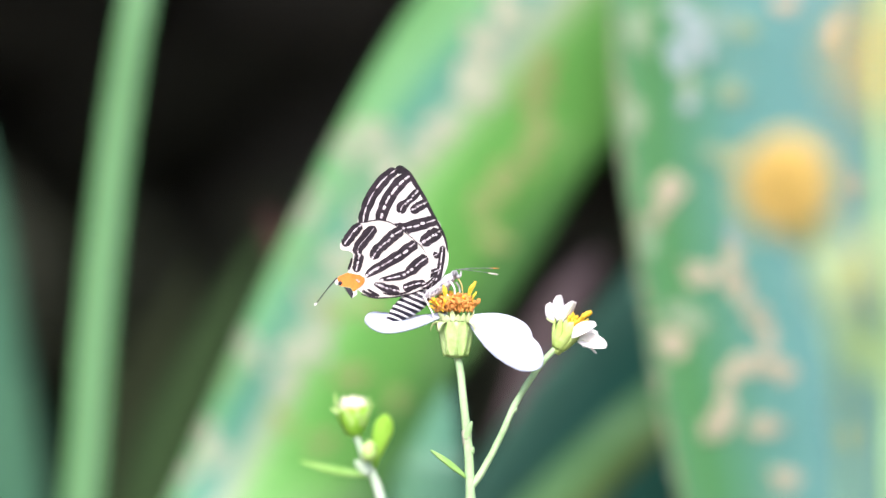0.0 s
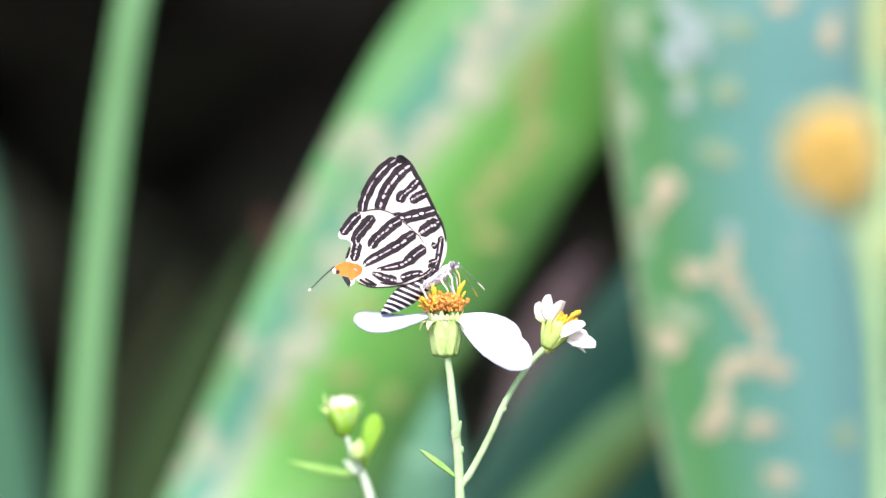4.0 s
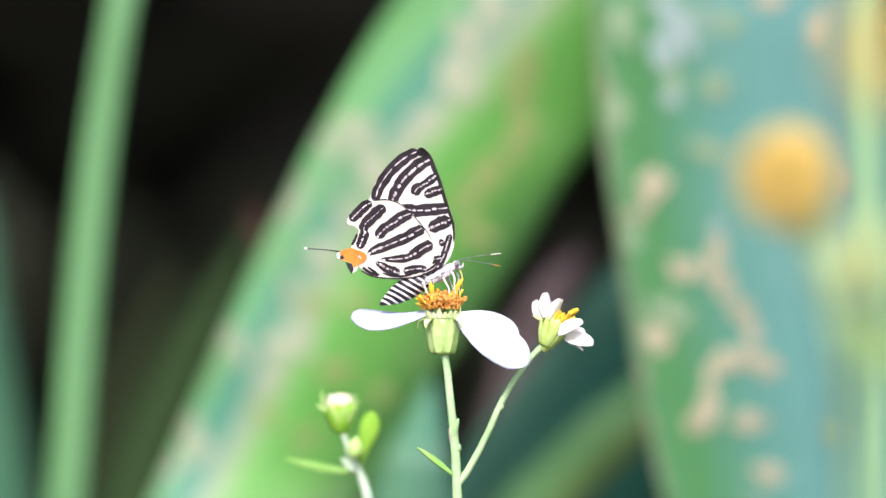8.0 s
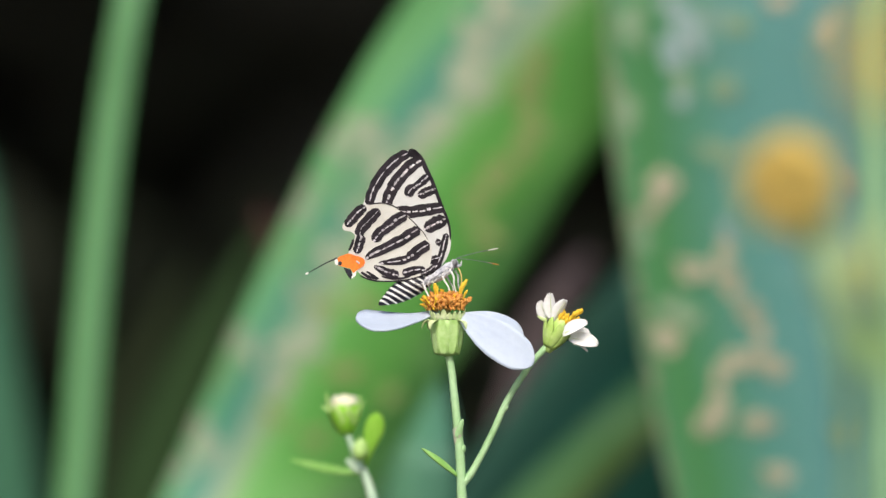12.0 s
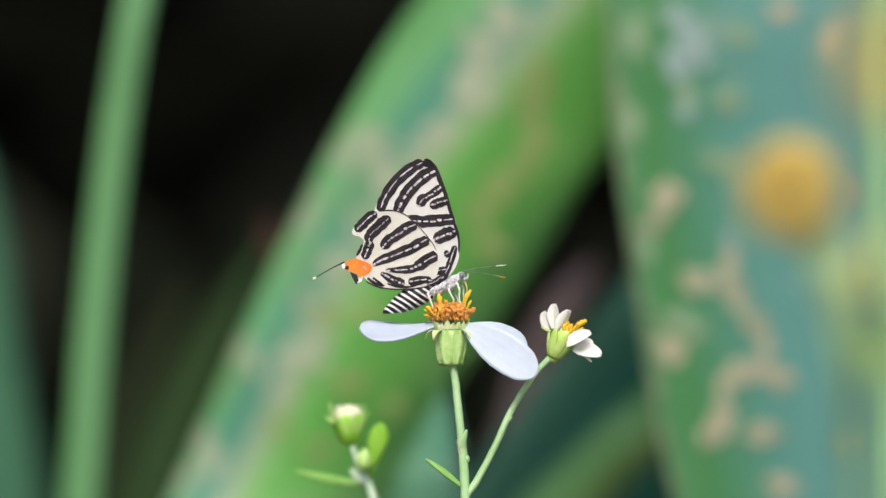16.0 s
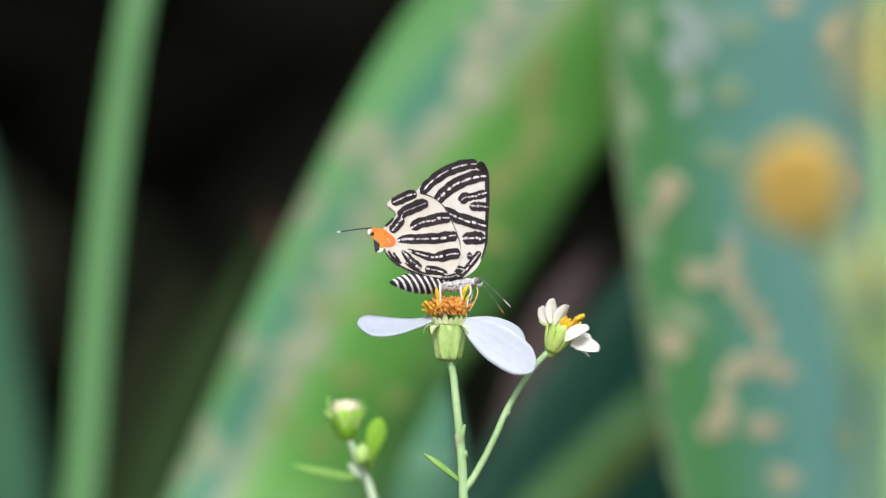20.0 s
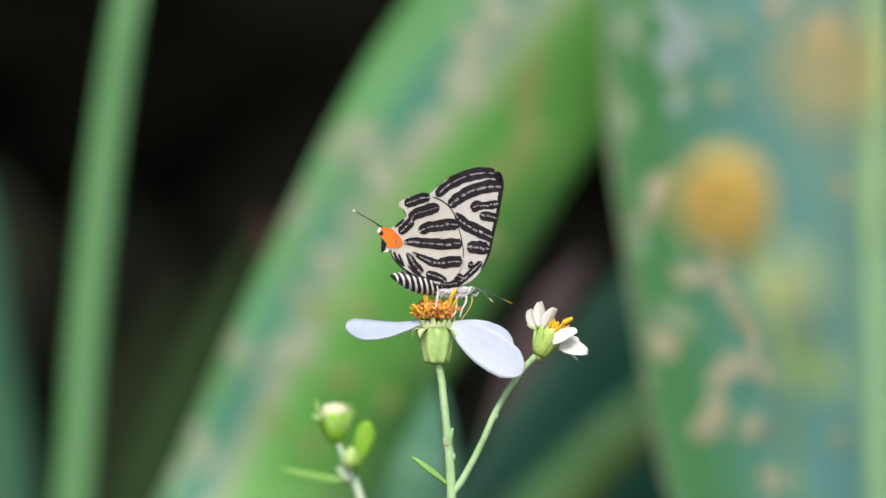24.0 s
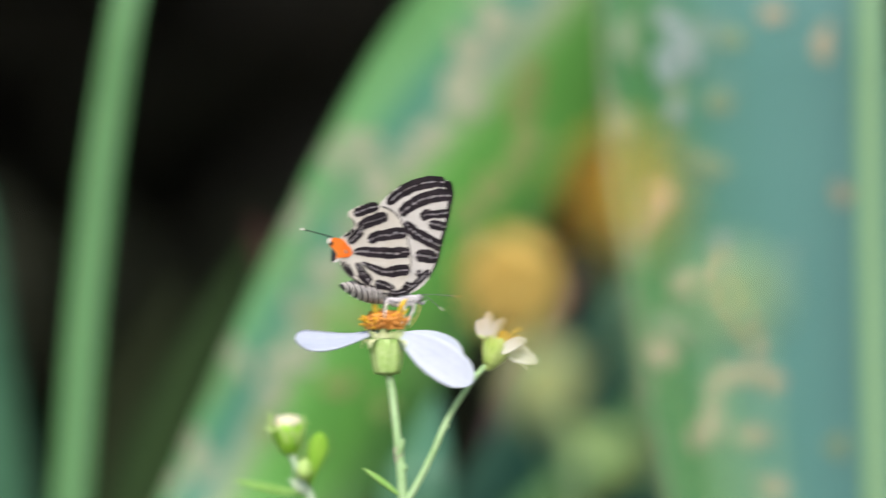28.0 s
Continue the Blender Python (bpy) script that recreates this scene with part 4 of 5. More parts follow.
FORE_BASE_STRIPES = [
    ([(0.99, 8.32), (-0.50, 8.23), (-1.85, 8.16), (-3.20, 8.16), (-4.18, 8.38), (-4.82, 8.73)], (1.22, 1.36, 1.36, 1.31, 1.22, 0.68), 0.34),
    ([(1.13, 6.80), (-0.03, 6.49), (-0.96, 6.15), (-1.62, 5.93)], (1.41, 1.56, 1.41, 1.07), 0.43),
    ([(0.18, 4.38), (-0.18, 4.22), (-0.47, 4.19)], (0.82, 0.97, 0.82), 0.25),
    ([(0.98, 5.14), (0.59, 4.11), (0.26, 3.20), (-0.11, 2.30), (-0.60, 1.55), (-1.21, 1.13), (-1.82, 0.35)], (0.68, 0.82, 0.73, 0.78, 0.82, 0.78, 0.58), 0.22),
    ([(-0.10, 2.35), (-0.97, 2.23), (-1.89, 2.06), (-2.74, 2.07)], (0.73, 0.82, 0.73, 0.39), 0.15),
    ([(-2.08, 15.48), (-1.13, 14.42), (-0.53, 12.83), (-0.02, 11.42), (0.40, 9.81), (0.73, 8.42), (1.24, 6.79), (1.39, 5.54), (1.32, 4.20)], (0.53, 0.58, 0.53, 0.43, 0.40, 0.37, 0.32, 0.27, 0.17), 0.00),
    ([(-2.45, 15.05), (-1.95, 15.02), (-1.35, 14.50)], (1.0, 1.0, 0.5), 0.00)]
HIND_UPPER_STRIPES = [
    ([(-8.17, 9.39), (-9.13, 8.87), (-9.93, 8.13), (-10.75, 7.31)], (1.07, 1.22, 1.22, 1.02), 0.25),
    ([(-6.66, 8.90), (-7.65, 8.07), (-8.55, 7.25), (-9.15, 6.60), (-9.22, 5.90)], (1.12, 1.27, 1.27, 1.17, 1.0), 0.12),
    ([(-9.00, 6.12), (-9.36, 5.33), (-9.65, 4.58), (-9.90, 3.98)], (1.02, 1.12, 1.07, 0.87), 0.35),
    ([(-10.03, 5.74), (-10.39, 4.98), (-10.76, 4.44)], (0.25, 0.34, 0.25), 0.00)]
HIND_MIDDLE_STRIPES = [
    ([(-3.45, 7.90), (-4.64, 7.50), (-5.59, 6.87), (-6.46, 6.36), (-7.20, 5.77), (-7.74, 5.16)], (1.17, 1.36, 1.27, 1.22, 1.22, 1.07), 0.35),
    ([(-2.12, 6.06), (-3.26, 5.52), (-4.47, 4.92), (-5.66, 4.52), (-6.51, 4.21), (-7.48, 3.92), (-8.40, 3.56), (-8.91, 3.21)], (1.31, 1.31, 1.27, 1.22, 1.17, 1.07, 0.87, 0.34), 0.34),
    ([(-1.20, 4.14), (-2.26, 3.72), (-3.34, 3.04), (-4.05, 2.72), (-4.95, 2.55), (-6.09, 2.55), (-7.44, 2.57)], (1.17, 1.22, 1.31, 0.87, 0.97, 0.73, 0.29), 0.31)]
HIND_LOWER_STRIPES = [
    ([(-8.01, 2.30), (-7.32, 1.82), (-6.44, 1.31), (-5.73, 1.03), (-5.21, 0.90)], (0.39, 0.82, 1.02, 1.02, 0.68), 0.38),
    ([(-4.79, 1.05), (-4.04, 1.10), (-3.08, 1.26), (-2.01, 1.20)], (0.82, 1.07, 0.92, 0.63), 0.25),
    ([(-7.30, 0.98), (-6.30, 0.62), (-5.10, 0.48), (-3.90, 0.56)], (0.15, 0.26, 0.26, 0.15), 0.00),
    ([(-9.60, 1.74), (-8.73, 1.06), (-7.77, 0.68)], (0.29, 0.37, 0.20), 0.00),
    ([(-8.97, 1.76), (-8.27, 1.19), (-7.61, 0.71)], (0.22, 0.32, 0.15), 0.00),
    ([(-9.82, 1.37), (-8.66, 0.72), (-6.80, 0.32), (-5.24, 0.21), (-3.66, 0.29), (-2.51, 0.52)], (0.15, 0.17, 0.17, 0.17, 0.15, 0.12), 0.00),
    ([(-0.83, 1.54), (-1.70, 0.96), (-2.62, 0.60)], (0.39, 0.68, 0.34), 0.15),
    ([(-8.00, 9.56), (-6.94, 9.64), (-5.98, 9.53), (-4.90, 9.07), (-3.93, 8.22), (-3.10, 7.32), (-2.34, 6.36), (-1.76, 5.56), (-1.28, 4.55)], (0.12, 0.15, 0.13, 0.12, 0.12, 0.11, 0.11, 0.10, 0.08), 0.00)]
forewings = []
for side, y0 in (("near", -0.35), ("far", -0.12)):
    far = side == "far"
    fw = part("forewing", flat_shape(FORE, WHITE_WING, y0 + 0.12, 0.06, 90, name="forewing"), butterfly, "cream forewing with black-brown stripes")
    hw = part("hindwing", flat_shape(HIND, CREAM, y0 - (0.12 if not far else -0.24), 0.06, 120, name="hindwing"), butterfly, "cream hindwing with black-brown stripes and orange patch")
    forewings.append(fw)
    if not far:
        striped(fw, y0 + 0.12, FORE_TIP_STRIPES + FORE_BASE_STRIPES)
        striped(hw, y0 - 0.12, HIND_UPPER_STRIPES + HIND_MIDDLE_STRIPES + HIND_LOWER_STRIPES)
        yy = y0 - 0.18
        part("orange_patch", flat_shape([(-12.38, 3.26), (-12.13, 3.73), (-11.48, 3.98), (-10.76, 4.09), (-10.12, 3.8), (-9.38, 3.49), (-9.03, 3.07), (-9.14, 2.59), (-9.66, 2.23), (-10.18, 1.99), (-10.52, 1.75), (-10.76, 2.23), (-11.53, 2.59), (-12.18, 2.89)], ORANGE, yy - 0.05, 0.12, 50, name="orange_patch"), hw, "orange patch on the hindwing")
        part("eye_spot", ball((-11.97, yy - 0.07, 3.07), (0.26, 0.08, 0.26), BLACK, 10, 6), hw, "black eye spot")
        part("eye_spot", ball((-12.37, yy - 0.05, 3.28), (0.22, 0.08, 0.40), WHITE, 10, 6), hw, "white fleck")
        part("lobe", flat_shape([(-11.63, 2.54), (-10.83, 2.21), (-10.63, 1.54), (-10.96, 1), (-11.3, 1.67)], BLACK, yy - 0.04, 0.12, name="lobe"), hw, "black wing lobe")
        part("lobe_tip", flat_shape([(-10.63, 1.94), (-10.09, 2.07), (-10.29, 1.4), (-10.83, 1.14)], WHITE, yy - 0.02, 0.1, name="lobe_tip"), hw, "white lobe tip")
        # silver dash put in for the white glint on the glossy orange
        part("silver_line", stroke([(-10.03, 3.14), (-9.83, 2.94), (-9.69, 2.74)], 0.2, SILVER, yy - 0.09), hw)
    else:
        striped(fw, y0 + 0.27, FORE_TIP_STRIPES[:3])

TAIL_ROOT = (-12.23, 3.74)
wing_tail = part("wing_tail", tube([(0, 0, 0), (-1.4, 0, 0.05), (-2.9, 0, 0.0), (-3.9, 0, -0.05)], [0.10, 0.07, 0.06, 0.055], BLACK, 7, 16), butterfly, "fine black wing tail with white tip", pose(TAIL_ROOT[0] * MM, -0.0006, TAIL_ROOT[1] * MM))
part("tail_tip", ball((-4.0, 0, -0.05), (0.24, 0.12, 0.13), WHITE, 8, 6), wing_tail, "white tail tip")

# abdomen with white rings, thorax, head
A0, A1 = Vector((-1.54, 0.95, 0.53)), Vector((-7.6, 0.4, -3.1))
PROFILE = [(0, 0.9), (0.12, 1.15), (0.3, 1.36), (0.5, 1.32), (0.7, 1.05), (0.85, 0.62), (0.95, 0.32), (1.0, 0.1)]


def girth(s):
    for (a, ra), (b, rb) in zip(PROFILE, PROFILE[1:]):
        if a <= s <= b:
            return ra + (rb - ra) * (s - a) / (b - a)
    return 0.1


abdomen = part("abdomen", lathe(PROFILE, BLACK, (0, 0, 0), A1 - A0, 20), butterfly, "black abdomen with white rings", pose(*(A0 * MM)))
along = (A1 - A0).normalized()
upper = Vector((along.z, 0, -along.x))
LENGTH = (A1 - A0).length


def slant_ring(s, width):
    """A white band round the abdomen, slanting back towards its upper side."""
    verts, faces, n = [], [], 22
    for off, lift in ((0, -0.15), (0.05, 0.03), (0.8, 0.04), (1.0, -0.15)):
        for k in range(n):
            w = 2 * math.pi * k / n
            q = min(0.985, max(0.005, s + width * off + 0.55 * math.cos(w) * girth(s) / LENGTH))
            verts.append(along * (LENGTH * q) + (upper * math.cos(w) + Vector((0, 1, 0)) * math.sin(w)) * (girth(q) + lift))
    for i in range(3):
        for k in range(n):
            j = (k + 1) % n
            faces.append((i * n + k, i * n + j, (i + 1) * n + j, (i + 1) * n + k))
    return mesh("ring", verts, faces, WHITE)


for k in range(9):
    part("white_ring", slant_ring(0.06 + k * 0.102, 0.048), abdomen)
part("thorax", tube([(-2.47, 0.1, -0.2), (-1.54, 0.1, 0), (-0.33, 0.1, 0.4), (0.74, 0.1, 1.07), (1.27, 0.1, 1.4)], [0.35, 0.6, 0.72, 0.66, 0.42], FUZZ, 18, 26, 0.18), butterfly, "pale grey furry thorax")
head = part("head", ball((1.47, 0.1, 1.47), (0.5, 0.6, 0.55), FUZZ, 14, 10, 0.15, "head", 4), butterfly, "pale grey head")
part("eye", ball((1.54, -0.42, 1.6), (0.32, 0.28, 0.40), EYE_MAT, 14, 10), head, "dark eye")
part("palp", tube([(1.74, -0.2, 1.14), (2.14, -0.25, 1.2), (2.34, -0.25, 1.74)], [0.2, 0.16, 0.05], FUZZ, 7, 8), head)
part("proboscis", tube([(1.8, 0, 1), (2.07, -0.2, 0.33), (2.01, -0.2, -1), (1.74, -0.1, -2.21)], [0.09, 0.07, 0.06, 0.05], AMBER, 6, 17), head, "thin amber proboscis")
rng = random.Random(8)
for k in range(110):
    q = rng.uniform(-1, 1)
    c = Vector((-0.6 + q * 1.9, -0.52 + rng.uniform(-0.06, 0.06), 0.27 + q * 0.75 + rng.uniform(-0.35, 0.3)))
    e = c + Vector((rng.uniform(-0.75, -0.1), -0.08, rng.uniform(-0.55, 0.0)))
    part("hair", tube([c, (c + e) / 2 + Vector((0, -0.05, 0.05)), e], [0.04, 0.035, 0.012], WHITE if k % 3 == 0 else (ANT if k % 4 == 1 else FUZZ), 4, 4), butterfly)
for pts in (((-2.54, -0.33), (-2.27, -1.2), (-1.94, -2.34), (-1.8, -3.41)), ((-0.13, 0.13), (0.13, -0.53), (0.47, -1.27), (0.4, -2.41)), ((0.94, 0.67), (1.2, -0.07), (1.14, -0.87), (1.27, -1.94))):
    for y, mat in ((-0.7, WHITE), (0.9, FUZZ)):
        part("leg", tube([(x + (0.5 if y > 0 else 0), y, z) for x, z in pts], [0.14, 0.11, 0.09, 0.07], mat, 7, 17), butterfly, "thin pale leg")
ANT_ROOT = (1.74, 2.07)


def antenna(y, club, label):
    a = part("antenna", tube([(0, 0, 0), (1.5, y * 0.2, 0.06), (3.2, y * 0.4, 0.02), (4.4, y * 0.55, -0.06)], [0.05, 0.042, 0.042, 0.055], ANT, 7, 20), butterfly, label, pose(ANT_ROOT[0] * MM, y * MM, ANT_ROOT[1] * MM))
    part("antenna_club", tube([(3.9, y * 0.5, -0.02), (4.5, y * 0.6, -0.06), (5.1, y * 0.68, -0.10)], [0.055, 0.07, 0.045], club, 7, 8), a)
    return a


antenna_near, antenna_far = antenna(-0.4, ANT_TIP, "thin dark antenna with pale tip"), antenna(0.6, ANT_ORANGE, "thin dark antenna with orange tip")

# ---- out of focus plant close to the lens ----
FRONT_BASE = (0.048, -0.27, 0.0)
front_plant = thing("flowering_herb", "yellow-headed herb swaying close to the lens, out of focus", "plant", FRONT_BASE)
part("stem", tube([(0, 0, 0), (2, 0, 250), (-12.7, 0, 562), (-13.4, 0, 590.6), (-14.8, 0, 596.5), (-15.9, 0, 600.0)], [0.9, 0.7, 0.6, 0.55, 0.5, 0.55], STEM, steps=40), front_plant, "green stem")


def full_head(owner, centre, size, count, mat, label):
    """A round flower head seen from the front: a low dome packed with florets of uneven length."""
    c = Vector(centre)
    head = part("flower_head", ball(c, (size * 0.86, size * 0.4, size * 0.86), mat, lumps=0.25, seed=2), owner, label)
    r = random.Random(count)
    for k in range(count):
        a, q = k * 2.39996, math.sqrt((k + 0.5) / count)
        d = Vector((math.cos(a) * q, -1.1 * math.sqrt(1 - q * q) - 0.15, math.sin(a) * q))
        base = c + Vector((d.x * size * 0.8, d.y * size * 0.3, d.z * size * 0.8))
        reach = size * r.uniform(0.12, 0.3)
        part("floret", tube([base, base + d * reach * 0.6, base + d * reach], [size * 0.06, size * 0.075, size * 0.04], mat, sides=5, steps=4), head)
    return head


full_head(front_plant, (-18.05, 0, 605.65), 4.7, 110, HEAD_ORANGE, "orange-yellow flower head")
part("calyx", lathe([(0, 0.5), (0.2, 1.3), (0.6, 2.0), (1, 2.7)], YELLOW_GREEN, (-15.9, 3, 599.97), (-17.1, 3, 604.36)), front_plant, "green calyx")
part("bud", ball((-16.65, -95, 598.16), (2.7, 2.4, 3.1), PALE_BUD, lumps=0.25, seed=9), front_plant, "pale yellow-green bud")
part("stem", tube([(-13.4, 0, 585), (-14.6, -60, 589), (-16.5, -95, 595.6)], [0.45, 0.4, 0.45], STEM, steps=20), front_plant, "thin green stem")
part("leaflet", petal((-13.6, -2, 593.2), (-9.0, -30, 589.6), (0.4, 0.7, 0.5), [0.8, 2.8, 4.0, 3.4, 0.8], YELLOW_GREEN, cup=0.15, thick=0.2, notch=0, steps=12, cols=6), front_plant, "yellow-green leaflet")

NEAR_BASE = (0.055, -0.470, 0.0)
near_plant = thing("flowering_herb", "small yellow-headed herb swaying before the lens, out of focus", "plant", NEAR_BASE)
part("stem", tube([(0, 0, 0), (-4, 0, 250), (-15, 0, 560), (-23.5, 0, 596), (-27.08, 0, 610.66)], [0.7, 0.55, 0.4, 0.35, 0.4], STEM, steps=40), near_plant, "thin green stem")
full_head(near_plant, (-27.08, 0, 611.66), 2.6, 70, HEAD_YELLOW, "small orange-yellow flower head")
part("bud", ball((-17.63, 75, 604.33), (2.7, 2.4, 2.7), NEAR_BUD, lumps=0.25, seed=6), near_plant, "pale green bud")
part("stem", tube([(-14, 0, 540), (-17.5, 40, 580), (-17.63, 75, 602.3)], [0.5, 0.4, 0.4], STEM, steps=24), near_plant, "thin green stem")


# ---- what moves ----
def swayed(base, x, z):
    """The herb bent about its root by x and lifted by z (mm at flower height)."""
    return pose(base[0], base[1], base[2] + z * MM, 0, math.degrees(math.atan(x / 590.0)), 0)


def perched(x, z, roll, lean, yaw):
    """The butterfly at (x, z), turned clockwise by roll in its wings' plane and leaning over by lean degrees, head turned away by yaw."""
    return Matrix.Translation((x * MM, 0, z * MM)) @ pose(0, 0, 0, 0, roll, 0) @ pose(0, 0, 0, lean, 0, 0) @ pose(0, 0, 0, 0, 0, yaw)


def hinged(ob, turn, swing=0.0):
    """A feeler or tail turned about its root, in degrees, and swung towards the viewer."""
    return Matrix.Translation(ob.matrix_basis.translation) @ pose(0, 0, 0, 0, turn, 0) @ pose(0, 0, 0, 0, 0, -swing)


def rocked(turn):
    """A forewing turned about its root in the wings' plane."""
    root = Vector((0.6, 0, 1.6)) * MM
    return Matrix.Translation(root) @ pose(0, 0, 0, 0, turn, 0) @ Matrix.Translation(-root)


def motions():
    walk(plant, [
        (0, swayed(PLANT_BASE, 0.13, 0.35)),
        (0.5, swayed(PLANT_BASE, -0.18, -0.26)),
        (1, swayed(PLANT_BASE, -0.13, -0.67)),
        (1.5, swayed(PLANT_BASE, 0.28, -0.21)),
        (2, swayed(PLANT_BASE, 0.43, -0.37)),
        (2.5, swayed(PLANT_BASE, -0.03, 0.09)),
        (3, swayed(PLANT_BASE, 0.28, -0.06)),
        (3.5, swayed(PLANT_BASE, -0.69, 0.09)),
        (5.5, swayed(PLANT_BASE, 0.00, 0.46)),
        (6, swayed(PLANT_BASE, 0.15, 0.41)),
        (6.5, swayed(PLANT_BASE, 0.30, 0.30)),
        (7, swayed(PLANT_BASE, 0.46, 0.25)),
        (7.5, swayed(PLANT_BASE, 0.30, 0.26)),
        (8, swayed(PLANT_BASE, 0.46, 0.05)),
        (8.5, swayed(PLANT_BASE, 0.15, 0.36)),
        (9, swayed(PLANT_BASE, 0.31, 0.20)),
        (9.5, swayed(PLANT_BASE, 0.20, 0.25)),
        (10, swayed(PLANT_BASE, 0.00, -0.00)),
        (10.5, swayed(PLANT_BASE, -0.10, 0.05)),
        (11, swayed(PLANT_BASE, 0.00, -0.00)),
        (11.5, swayed(PLANT_BASE, 0.05, 0.20)),
        (12, swayed(PLANT_BASE, -0.10, 0.10)),
        (12.5, swayed(PLANT_BASE, 0.06, 0.05)),
        (14.5, swayed(PLANT_BASE, -0.10, 0.15)),
        (15, swayed(PLANT_BASE, -0.26, -0.05)),
        (15.5, swayed(PLANT_BASE, -0.20, -0.00)),
        (16, swayed(PLANT_BASE, -0.16, 0.15)),
        (16.5, swayed(PLANT_BASE, 0.26, 0.05)),
        (17, swayed(PLANT_BASE, 0.15, 0.20)),
        (17.5, swayed(PLANT_BASE, 0.05, 0.20)),
        (18, swayed(PLANT_BASE, -0.10, 0.15)),
        (18.5, swayed(PLANT_BASE, -0.10, 0.10)),
        (19, swayed(PLANT_BASE, -0.15, 0.10)),
        (19.5, swayed(PLANT_BASE, -0.36, 0.05)),
        (20, swayed(PLANT_BASE, -0.56, -0.05)),
        (20.5, swayed(PLANT_BASE, -0.72, -0.16)),
        (21, swayed(PLANT_BASE, -0.51, -0.26)),
        (21.5, swayed(PLANT_BASE, -0.67, -0.36)),
        (23.5, swayed(PLANT_BASE, -0.78, 0.03)),
        (24, swayed(PLANT_BASE, -0.94, -0.33)),
        (24.5, swayed(PLANT_BASE, -0.32, -0.13)),
        (25, swayed(PLANT_BASE, -0.69, -0.12)),
        (25.5, swayed(PLANT_BASE, -2.17, -0.69)),
        (26, swayed(PLANT_BASE, -2.32, -0.69)),
        (26.5, swayed(PLANT_BASE, -1.91, -0.23)),
        (27, swayed(PLANT_BASE, -1.60, -0.43)),
        (27.5, swayed(PLANT_BASE, -4.22, -0.54)),
        (27.6, swayed(PLANT_BASE, -3.86, -0.55)),
        (27.7, swayed(PLANT_BASE, -3.56, -0.56)),
        (27.8, swayed(PLANT_BASE, -4.05, -0.57)),
        (27.9, swayed(PLANT_BASE, -4.80, -0.58)),
        (28, swayed(PLANT_BASE, -6.57, -0.58)),
    ])
